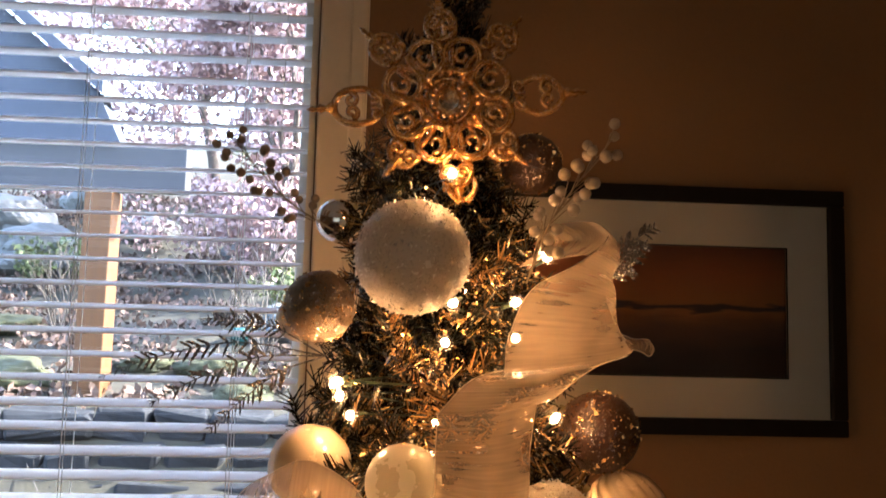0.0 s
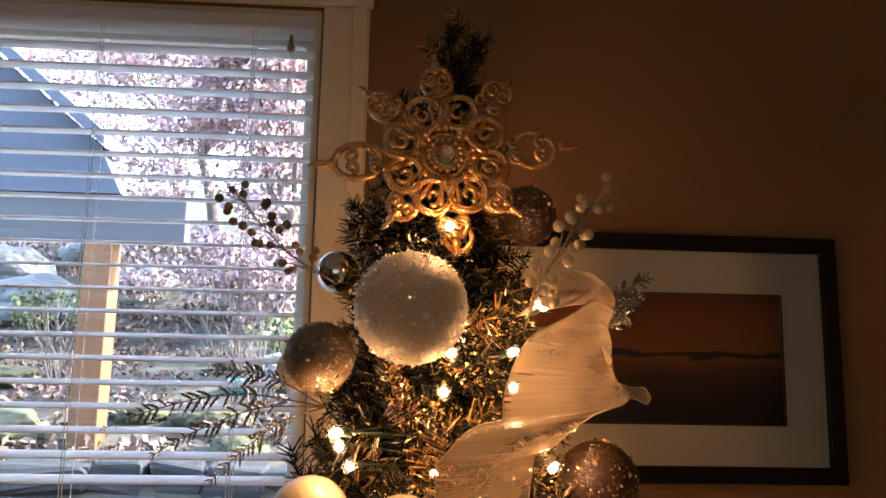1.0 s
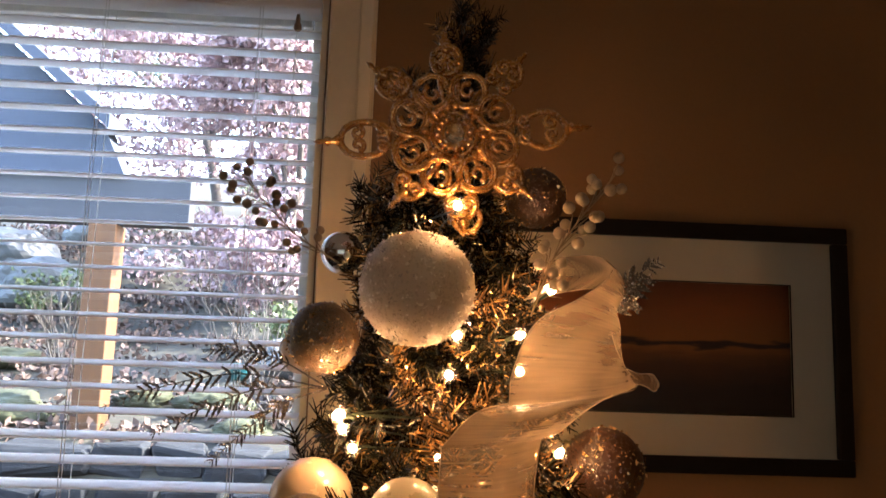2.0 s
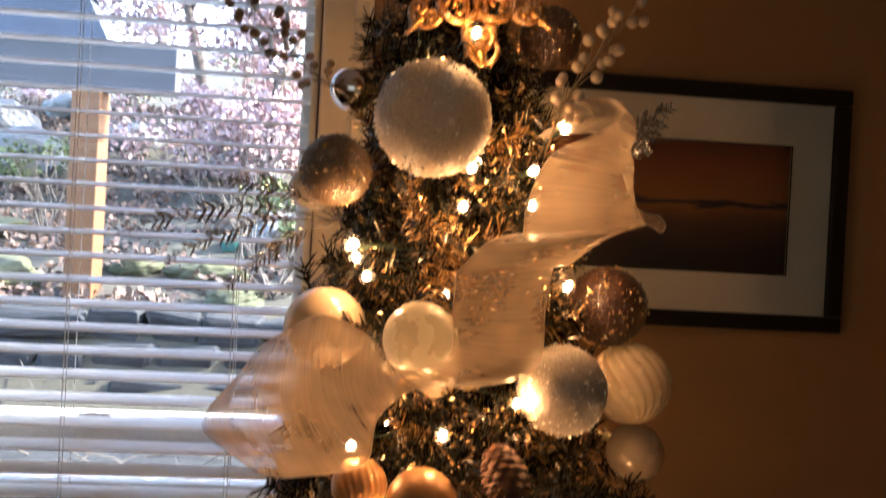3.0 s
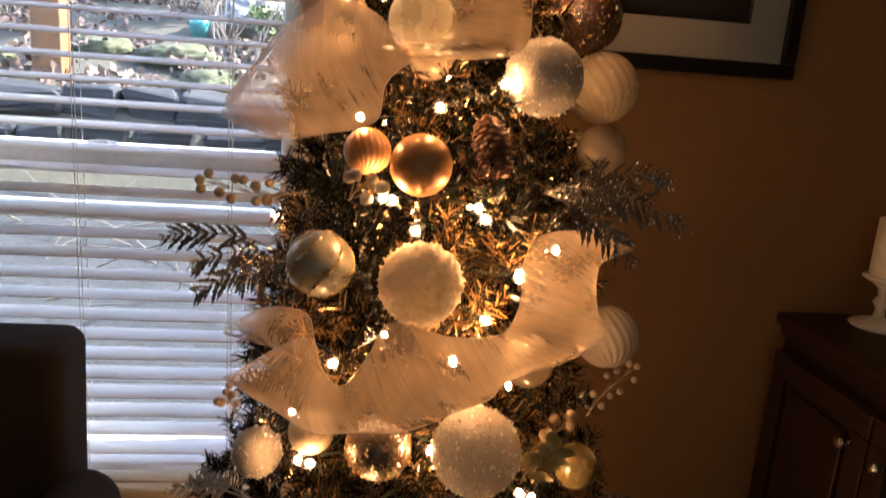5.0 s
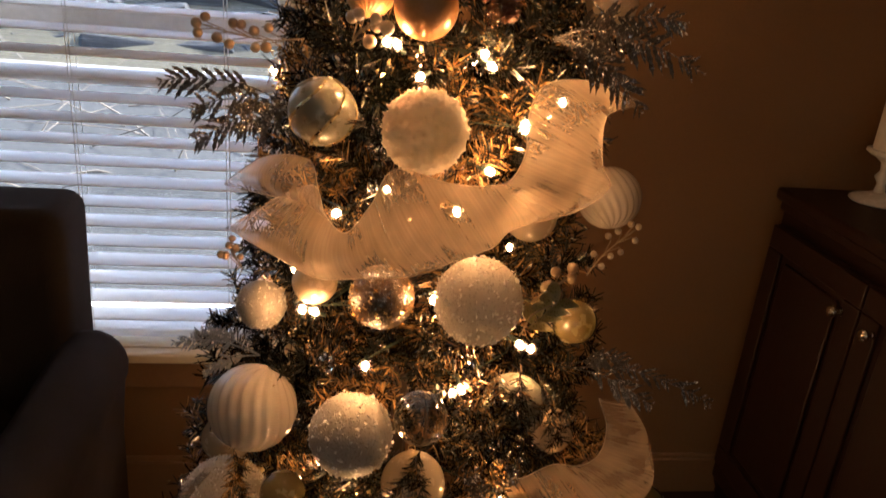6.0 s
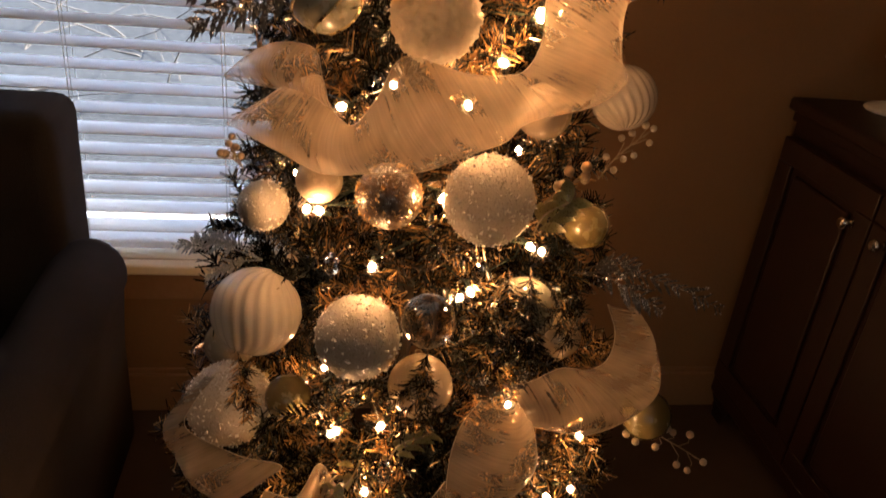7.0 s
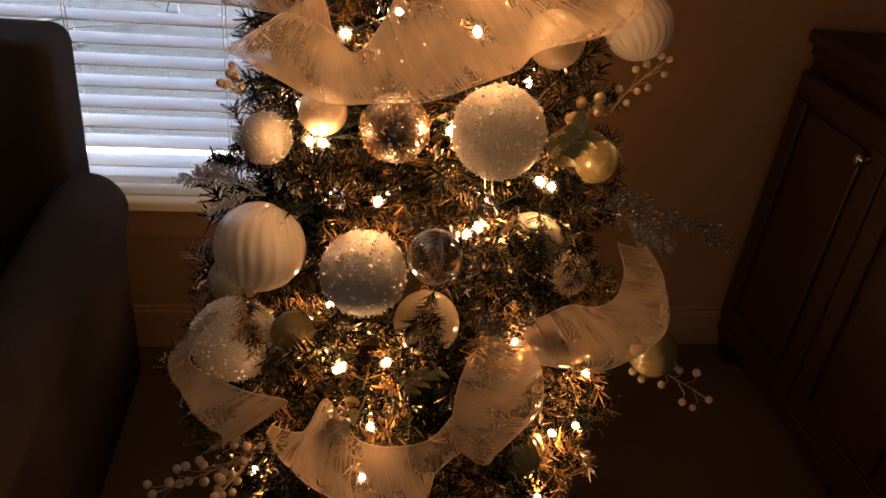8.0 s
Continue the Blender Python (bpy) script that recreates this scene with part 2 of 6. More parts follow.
M_CONE = mat("pine_cone", (0.19, 0.075, 0.032), 0.6, col2=(0.06, 0.022, 0.010), fine=120, bump=0.3)
M_BERRY = mat("berry_bead", (0.36, 0.25, 0.15), 0.42, col2=(0.27, 0.18, 0.10), scale=60, fine=300, bump=0.1, coat=0.2)
M_BERRYW = mat("pearl_berry", (0.44, 0.34, 0.23), 0.3, scale=60, fine=300, bump=0.03, coat=0.4)
M_STEM = mat("berry_stem", (0.36, 0.26, 0.15), 0.6, fine=200)
# silver darkened in its base colour, as ferns look backlit
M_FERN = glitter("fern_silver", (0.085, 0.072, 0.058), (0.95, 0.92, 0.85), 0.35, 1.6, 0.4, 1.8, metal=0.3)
# lighter copy of the fern silver, with the window's light in its colour
M_FERN_LIT = glitter("fern_window_lit", (0.42, 0.43, 0.44), (0.95, 0.95, 0.95), 0.35, 1.6, 0.4, 1.8, metal=0.3)
M_LEAF = glitter("leaf_gold_green", (0.38, 0.31, 0.12), (0.75, 0.66, 0.3), 0.12, 1.5, 0.5, 0.5)
M_SHEER = sheer("sheer_ribbon", (0.43, 0.33, 0.23), 0.57)
M_RIM = mat("ribbon_wire_edge", (0.58, 0.46, 0.33), 0.4, fine=200)
M_GROUND = mat("garden_ground", (0.034, 0.032, 0.020), 0.95, col2=(0.010, 0.010, 0.008), scale=1.6, fine=22, bump=0.9)
# the house's blue-grey shade, put into the colour of the near ground
M_GROUND_SHADE = mat("shaded_ground", (0.032, 0.035, 0.039), 0.9, col2=(0.014, 0.016, 0.018), scale=3, fine=40, bump=0.6, spec=0.06)
M_MOSS = mat("moss", (0.036, 0.042, 0.016), 0.95, col2=(0.010, 0.013, 0.007), scale=5, fine=60, bump=0.8)
M_ROCK = mat("garden_rock", (0.12, 0.13, 0.14), 0.85, col2=(0.04, 0.044, 0.048), scale=4, fine=30, bump=0.8)
M_POST = mat("cedar_post", (0.105, 0.040, 0.005), 0.7, col2=(0.040, 0.015, 0.003), scale=4, fine=30, bump=0.3, stretch=(8, 8, 0.8))
M_BEAM = mat("porch_beam", (0.026, 0.028, 0.036), 0.7, fine=40)
M_ROOF = mat("porch_roof", (0.028, 0.038, 0.062), 0.8, fine=60, bump=0.5)
M_BARK = mat("maple_bark", (0.06, 0.048, 0.042), 0.9, fine=40, bump=0.6)
M_MAPLE = mat("maple_leaf", (0.46, 0.34, 0.35), 0.6, col2=(0.13, 0.065, 0.078), fine=3, bump=0, mix=0.9, island=True, trans=0.0)
M_DEADTWIG = mat("bare_twig", (0.055, 0.047, 0.042), 0.9, fine=60)
M_BRUSH = mat("pale_brushwood", (0.075, 0.068, 0.062), 0.9, col2=(0.035, 0.031, 0.028), fine=60)
M_SHRUB = mat("shrub_leaf", (0.09, 0.12, 0.035), 0.7, col2=(0.04, 0.055, 0.02), fine=3, bump=0, mix=0.9, island=True)
M_BASALT = mat("dark_basalt", (0.030, 0.034, 0.040), 0.85, col2=(0.010, 0.011, 0.013), scale=6, fine=40, bump=0.7, spec=0.1)
M_LITTER = mat("leaf_litter", (0.13, 0.082, 0.066), 0.8, col2=(0.020, 0.015, 0.013), fine=3, bump=0, mix=0.9, island=True)
M_TEAL = mat("teal_glaze", (0.03, 0.16, 0.17), 0.3, col2=(0.02, 0.10, 0.11), fine=40)
M_EXT = mat("exterior_siding", (0.3, 0.28, 0.25), 0.8)


# the white and pearl ornaments are thin hollow shells that let light through
def shell(m, share, col):
    n = m.node_tree.nodes
    t, x = n.new("ShaderNodeBsdfTranslucent"), n.new("ShaderNodeMixShader")
    t.inputs[0].default_value = (*col, 1)
    x.inputs[0].default_value = share
    link(m, n["Principled BSDF"].outputs[0], x.inputs[1]), link(m, t.outputs[0], x.inputs[2])
    link(m, x.outputs[0], n["Material Output"].inputs[0])


for _m, _w in ((M_SNOW, 0.32), (M_WHITEGLIT, 0.16), (M_BEADED, 0.32), (M_PEARL, 0.20), (M_PEARLW, 0.25), (M_OPAL, 0.10), (M_BERRYW, 0.15)):
    shell(_m, _w, (0.85, 0.76, 0.62))


def print_art(name):
    """A sunset marsh: orange sky over a dark treeline, a streak of light and dark reeds."""
    m = bpy.data.materials.new(name)
    m.use_nodes = True
    n, p = m.node_tree.nodes, m.node_tree.nodes["Principled BSDF"]
    tc, sep, ramp = n.new("ShaderNodeTexCoord"), n.new("ShaderNodeSeparateXYZ"), n.new("ShaderNodeValToRGB")
    no, ad = n.new("ShaderNodeTexNoise"), n.new("ShaderNodeMath")
    mp = n.new("ShaderNodeMapping")
    mp.inputs["Scale"].default_value = (5, 1, 22)
    no.inputs["Scale"].default_value, no.inputs["Detail"].default_value = 3.0, 6
    link(m, tc.outputs["Generated"], sep.inputs[0]), link(m, tc.outputs["Object"], mp.inputs[0]), link(m, mp.outputs[0], no.inputs["Vector"])
    ad.operation = "MULTIPLY_ADD"
    ad.inputs[1].default_value = 0.14
    link(m, no.outputs[0], ad.inputs[0])
    sh = n.new("ShaderNodeMath")
    sh.inputs[1].default_value = -0.07
    link(m, sep.outputs[2], sh.inputs[0]), link(m, sh.outputs[0], ad.inputs[2])
    link(m, ad.outputs[0], ramp.inputs[0])
    e = ramp.color_ramp.elements
    stops = [(0.0, (0.016, 0.008, 0.008)), (0.20, (0.030, 0.013, 0.010)), (0.36, (0.075, 0.028, 0.011)), (0.44, (0.15, 0.052, 0.013)), (0.49, (0.26, 0.092, 0.020)),
             (0.505, (0.12, 0.044, 0.015)), (0.515, (0.022, 0.011, 0.010)), (0.54, (0.030, 0.013, 0.010)), (0.56, (0.27, 0.096, 0.018)), (0.78, (0.26, 0.072, 0.014)), (1.0, (0.14, 0.034, 0.010))]
    e[0].position, e[0].color = stops[0][0], (*stops[0][1], 1)
    e[1].position, e[1].color = stops[-1][0], (*stops[-1][1], 1)
    for pos, c in stops[1:-1]:
        k = e.new(pos)
        k.color = (*c, 1)
    link(m, ramp.outputs[0], p.inputs["Base Color"])
    p.inputs["Roughness"].default_value = 0.6
    return m


M_ART = print_art("sunset_print")


# ---- helpers for things ----
def wm(o):
    return o.matrix_basis.copy() if o.parent is None else wm(o.parent) @ o.matrix_parent_inverse @ o.matrix_basis


def thing(name, loc, label, category, group="", kind=""):
    ob = new(name)
    ob.empty_display_size = 0.02
    ob.matrix_basis = Matrix.Translation(loc)
    return tagged(ob, label, category, group, kind)


def part(name, bm, material, parent, label="", smooth=False, local=False):
    """One mesh under a thing or a part. Coordinates are the world's, or the parent's own with local."""
    if isinstance(bm, bpy.types.Mesh):
        me = bm
    else:
        me = bpy.data.meshes.new(name)
        bm.to_mesh(me)
        bm.free()
        me.materials.append(material)
        if smooth:
            for f in me.polygons:
                f.use_smooth = True
    ob = new(name, me)
    if parent is not None:
        ob.parent = parent
        if not local:
            ob.matrix_parent_inverse = wm(parent).inverted()
    if label:
        ob["label"] = label
    return ob


def setting(name, bm, material, label, category):
    return tagged(part(name, bm, material, None), label, category, kind="structure")


def box(x0, x1, y0, y1, z0, z1, bevel=0.0, seg=2, bm=None):
    out = bm or bmesh.new()
    r = bmesh.ops.create_cube(out, size=1.0)
    bmesh.ops.transform(out, verts=r["verts"], matrix=Matrix.Translation(((x0 + x1) / 2, (y0 + y1) / 2, (z0 + z1) / 2)) @ Matrix.Diagonal((x1 - x0, y1 - y0, z1 - z0, 1)))
    if bevel:
        es = list({e for v in r["verts"] for e in v.link_edges})
        bmesh.ops.bevel(out, geom=es, offset=bevel, segments=seg, profile=0.5, affect="EDGES")
    return out


def lathe(profile, loc=(0, 0, 0), seg=24, bm=None):
    """Turn (radius, height) pairs about z."""
    out = bm or bmesh.new()
    rings = []
    for r, z in profile:
        if r < 1e-6:
            rings.append([out.verts.new((loc[0], loc[1], loc[2] + z))])
        else:
            rings.append([out.verts.new((loc[0] + r * math.cos(a), loc[1] + r * math.sin(a), loc[2] + z)) for a in (2 * math.pi * i / seg for i in range(seg))])
    for a, b in zip(rings, rings[1:]):
        for i in range(seg):
            j = (i + 1) % seg
            if len(a) == 1 and len(b) > 1:
                out.faces.new((a[0], b[j], b[i]))
            elif len(b) == 1 and len(a) > 1:
                out.faces.new((a[i], a[j], b[0]))
            elif len(a) > 1:
                out.faces.new((a[i], a[j], b[j], b[i]))
    bmesh.ops.recalc_face_normals(out, faces=out.faces)
    return out


def tube(points, radius, seg=6, bm=None, taper=1.0, closed=False):
    """A round rod along points."""
    out = bm or bmesh.new()
    pts = [Vector(p) for p in points]
    k = len(pts)
    rings = []
    up = Vector((0.13, 0.31, 0.94))
    for i, p in enumerate(pts):
        d = (pts[(i + 1) % k] - pts[i - 1]) if closed else (pts[min(i + 1, k - 1)] - pts[max(i - 1, 0)])
        d = d.normalized() if d.length > 1e-9 else Vector((1, 0, 0))
        if abs(d.dot(up)) > 0.95:
            up = Vector((0.94, 0.13, 0.31))
        a = d.cross(up).normalized()
        b = d.cross(a)
        r = radius * (1 + (taper - 1) * i / max(1, k - 1))
        rings.append([out.verts.new(p + r * (a * math.cos(2 * math.pi * j / seg) + b * math.sin(2 * math.pi * j / seg))) for j in range(seg)])
    pairs = list(zip(rings, rings[1:])) + ([(rings[-1], rings[0])] if closed else [])
    for r0, r1 in pairs:
        for j in range(seg):
            out.faces.new((r0[j], r0[(j + 1) % seg], r1[(j + 1) % seg], r1[j]))
    if not closed:
        out.faces.new(rings[0][::-1]), out.faces.new(rings[-1])
    return out


def ball(loc, r, seg=16, rings=10, bm=None):
    out = bm or bmesh.new()
    bmesh.ops.create_uvsphere(out, u_segments=seg, v_segments=rings, radius=r, matrix=Matrix.Translation(loc))
    return out


def spline(ctrl, steps):
    """Catmull-Rom through the control vectors."""
    c = [Vector(p) for p in ctrl]
    c = [2 * c[0] - c[1]] + c + [2 * c[-1] - c[-2]]
    out = []
    for i in range(1, len(c) - 2):
        p0, p1, p2, p3 = c[i - 1:i + 3]
        for s in range(steps):
            t = s / steps
            out.append(0.5 * (2 * p1 + (p2 - p0) * t + (2 * p0 - 5 * p1 + 4 * p2 - p3) * t * t + (3 * p1 - p0 - 3 * p2 + p3) * t ** 3))
    out.append(c[-2])
    return out


# ---- the room ----
WALL, EAST, WEST, SOUTH, TOP = 1.39, 1.38, -2.6, -2.6, 2.45
WX0, WX1, WZ0, WZ1 = -1.33, -0.13, 0.395, 2.19
bm = bmesh.new()
box(WX1, EAST + 0.12, WALL, WALL + 0.16, 0, TOP, bm=bm)
box(WEST - 0.12, WX0, WALL, WALL + 0.16, 0, TOP, bm=bm)
box(WX0, WX1, WALL, WALL + 0.16, 0, WZ0 - 0.02, bm=bm)
box(WX0, WX1, WALL, WALL + 0.16, WZ1, TOP, bm=bm)
setting("wall_north", bm, M_WALL, "brown painted wall with a window opening", "wall")
setting("wall_east", box(EAST, EAST + 0.12, SOUTH, WALL, 0, TOP), M_WALL, "brown painted side wall behind the cabinet", "wall")
setting("wall_west", box(WEST - 0.12, WEST, SOUTH, WALL, 0, TOP), M_WALL, "brown painted side wall", "wall")
# the opening here is unseen, added to let fill light in
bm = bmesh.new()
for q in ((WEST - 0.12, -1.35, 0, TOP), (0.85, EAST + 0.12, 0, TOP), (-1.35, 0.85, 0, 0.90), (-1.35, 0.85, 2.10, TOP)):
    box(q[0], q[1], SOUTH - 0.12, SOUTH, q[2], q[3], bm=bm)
setting("wall_south", bm, M_WALL, "brown painted wall behind the view with an added fill-light opening", "wall")
setting("floor", box(WEST - 0.12, EAST + 0.12, SOUTH - 0.12, WALL + 0.16, -0.1, 0), M_FLOOR, "dark brown carpeted floor", "floor")
setting("ceiling", box(WEST - 0.12, EAST + 0.12, SOUTH - 0.12, WALL + 0.16, TOP, TOP + 0.12), M_CEIL, "off-white painted ceiling", "ceiling")


def baseboard(x0, x1):
    bm = box(x0, x1, WALL - 0.014, WALL - 0.001, 0.0, 0.100, 0.002)
    box(x0, x1, WALL - 0.009, WALL - 0.001, 0.1003, 0.114, 0.003, bm=bm)
    return bm


setting("baseboard", baseboard(WEST, 0.955), M_BASE, "brown baseboard along the window wall", "baseboard")

# window casing, stool and apron
CW = 0.092
bm = box(WX1 + 0.004, WX1 + CW, WALL - 0.017, WALL - 0.001, WZ0 + 0.001, WZ1 + 0.003, 0.004)
box(WX1 + 0.060, WX1 + CW - 0.004, WALL - 0.026, WALL - 0.0165, WZ0 + 0.001, WZ1 + 0.003, 0.004, bm=bm)
setting("trim", bm, M_TRIM, "cream painted window casing with a raised outer band", "trim")
bm = box(WX0 - CW, WX0 - 0.004, WALL - 0.017, WALL - 0.001, WZ0 + 0.001, WZ1 + 0.003, 0.004)
setting("trim", bm, M_TRIM, "cream painted window casing", "trim")
bm = box(WX0 - CW - 0.01, WX1 + CW + 0.006, WALL - 0.019, WALL - 0.001, WZ1 + 0.004, WZ1 + 0.095, 0.004)
box(WX0 - CW - 0.01, WX1 + CW + 0.006, WALL - 0.028, WALL - 0.0185, WZ1 + 0.070, WZ1 + 0.095, 0.004, bm=bm)
setting("trim", bm, M_TRIM, "cream painted head casing above the window", "trim")
setting("window_sill", box(WX0 - CW - 0.02, WX1 + CW + 0.015, WALL - 0.034, WALL - 0.001, WZ0 - 0.024, WZ0, 0.006), M_TRIM, "cream painted window stool with a rounded nose", "sill")
setting("trim", box(WX0 - CW, WX1 + CW, WALL - 0.016, WALL - 0.001, WZ0 - 0.093, WZ0 - 0.0245, 0.004), M_BASE, "brown apron under the window stool", "trim")
# wooden jamb lining inside the opening
bm = box(WX1 - 0.012, WX1 - 0.001, WALL + 0.001, WALL + 0.09, WZ0 + 0.001, WZ1 - 0.013)
box(WX0 + 0.001, WX0 + 0.012, WALL + 0.001, WALL + 0.09, WZ0 + 0.001, WZ1 - 0.013, bm=bm)
box(WX0 + 0.001, WX1 - 0.001, WALL + 0.001, WALL + 0.09, WZ1 - 0.012, WZ1 - 0.001, bm=bm)
box(WX0 + 0.001, WX1 - 0.001, WALL + 0.001, WALL + 0.09, WZ0 - 0.0195, WZ0, bm=bm)
setting("window_jamb", bm, M_TRIM, "cream painted jamb lining of the window", "window jamb")


def make_window():
    w = thing("window_1", (WX0, 1.52, WZ0), "white vinyl window with a fixed upper light and a lower sash", "window", kind="structure")
    y0, y1 = WALL + 0.092, WALL + 0.158
    for x0, x1, z0, z1 in ((WX0, WX0 + 0.04, WZ0, WZ1), (WX1 - 0.04, WX1, WZ0, WZ1), (WX0 + 0.0405, WX1 - 0.0405, WZ1 - 0.04, WZ1), (WX0 + 0.0405, WX1 - 0.0405, WZ0, WZ0 + 0.035)):
        part("window_frame", box(x0 + 0.001, x1 - 0.001, y0, y1, z0 + 0.001, z1 - 0.001, 0.004), M_VINYL, w)
    part("meeting_rail", box(WX0 + 0.041, WX1 - 0.041, y0 - 0.004, y1, 1.040, 1.088, 0.004), M_VINYL, w)
    part("sash_rail", box(WX0 + 0.041, WX1 - 0.041, y0 + 0.004, y1 - 0.01, 0.935, 0.965, 0.004), M_VINYL, w)
    part("pane", box(WX0 + 0.041, WX1 - 0.041, y0 + 0.03, y0 + 0.034, 1.089, WZ1 - 0.041), M_PANE, w).visible_shadow = False
    part("pane", box(WX0 + 0.041, WX1 - 0.041, y0 + 0.03, y0 + 0.034, WZ0 + 0.036, 0.934), M_PANE, w).visible_shadow = False
    part("pane", box(WX0 + 0.041, WX1 - 0.041, y0 + 0.03, y0 + 0.034, 0.966, 1.039), M_PANE, w).visible_shadow = False
    la = part("latch", box(-0.545, -0.487, y0 - 0.016, y0 - 0.0045, 1.089, 1.100, 0.004), M_VINYL, w, "small white sash latch")
    part("latch_lever", box(-0.527, -0.500, y0 - 0.030, y0 - 0.0165, 1.093, 1.103, 0.003), M_VINYL, la)


make_window()
# unseen frame and sheet in the added fill-light opening
side = thing("window_2", (-0.25, SOUTH - 0.06, 1.0), "unseen white-framed opening added in the opposite wall for fill light", "window", kind="structure")
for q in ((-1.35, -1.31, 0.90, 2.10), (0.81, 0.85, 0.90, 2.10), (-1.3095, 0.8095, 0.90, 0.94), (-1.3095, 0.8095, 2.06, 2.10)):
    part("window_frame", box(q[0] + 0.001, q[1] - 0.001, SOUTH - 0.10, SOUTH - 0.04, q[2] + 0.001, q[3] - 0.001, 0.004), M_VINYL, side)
part("curtain", box(-1.40, 0.90, SOUTH + 0.010, SOUTH + 0.013, 0.85, 2.15), M_FILL_SHEET, side, "translucent cream sheet added to warm the fill light")


def make_blind():
    b = thing("window_blind", (-0.73, 1.425, WZ0 + 0.02), "white two-inch slatted blind, lowered with its slats open", "blind")
    x0, x1 = WX0 + 0.016, WX1 - 0.016
    part("headrail", box(x0, x1, WALL + 0.004, WALL + 0.062, 2.152, 2.177, 0.003), M_SLAT, b)
    part("valance", box(x0 - 0.002, x1 + 0.002, WALL - 0.004, WALL + 0.003, 2.150, 2.1775, 0.003), M_SLAT, b)
    part("bottom_rail", box(x0, x1, WALL + 0.012, WALL + 0.062, 0.412, 0.430, 0.004), M_SLAT, b)
    bm = bmesh.new()
    n = 8
    rows = []
    for i in range(n + 1):
        u = i / n - 0.5
        rows.append((u * 0.050, 0.0030 * (1 - 4 * u * u)))
    top = [[bm.verts.new((x, y, z + 0.0015)) for y, z in rows] for x in (x0, x1)]
    low = [[bm.verts.new((x, y, z - 0.0017)) for y, z in rows] for x in (x0, x1)]
    for i in range(n):
        bm.faces.new((top[0][i], top[1][i], top[1][i + 1], top[0][i + 1]))
        bm.faces.new((low[0][i], low[0][i + 1], low[1][i + 1], low[1][i]))
    bm.faces.new((top[0][0], low[0][0], low[1][0], top[1][0]))
    bm.faces.new((top[0][n], top[1][n], low[1][n], low[0][n]))
    for k in (0, 1):
        bm.faces.new([*top[k], *low[k][::-1]])
    bmesh.ops.recalc_face_normals(bm, faces=bm.faces)
    me = bpy.data.meshes.new("slat")
    bm.to_mesh(me)
    bm.free()
    me.materials.append(M_SLAT)
    rng = random.Random(4)
    z = SLAT0
    while z < 2.142:
        s = part("slat", me, None, b, local=True)
        s.matrix_basis = Matrix.Translation(Vector((rng.uniform(-0.001, 0.001), WALL + 0.037, z)) - b.matrix_basis.translation) @ pose(0, 0, 0, SLAT_TILT + rng.uniform(-0.9, 0.9), rng.uniform(-0.06, 0.06), 0)
        z += PITCH
    for x in (-1.12, -0.83, -0.548, -0.262):
        for y in (WALL + 0.0105, WALL + 0.0635):
            part("ladder_cord", tube([(x, y, 0.43), (x, y, 1.2), (x + 0.001, y, 2.152)], 0.0008, 5), M_CORD, b)
        part("lift_cord", tube([(x + 0.007, WALL + 0.009, 0.43), (x + 0.006, WALL + 0.009, 1.3), (x + 0.007, WALL + 0.009, 2.152)], 0.0007, 5), M_CORD, b)
    part("pull_cord", tube([(-0.185, WALL + 0.001, 2.14), (-0.186, WALL - 0.006, 2.105), (-0.186, WALL - 0.006, 2.14 - 0.025)], 0.0008, 5), M_CORD, b)
    part("pull_cord", tube([(-0.188, WALL + 0.0, 2.112), (-0.189, WALL - 0.005, 1.9), (-0.190, WALL - 0.004, 1.7)], 0.0007, 5), M_CORD, b)
    part("tassel", lathe([(0.0, 0.028), (0.003, 0.028), (0.0045, 0.018), (0.004, 0.013), (0.0068, 0.008), (0.0075, 0.0), (0.005, -0.004), (0.0, -0.005)], (-0.186, WALL - 0.008, 2.105), 14), M_TASSEL, b, "brown wooden cord tassel", smooth=True)


SLAT0, PITCH, SLAT_TILT = 0.4560, 0.0425, 7.0
make_blind()


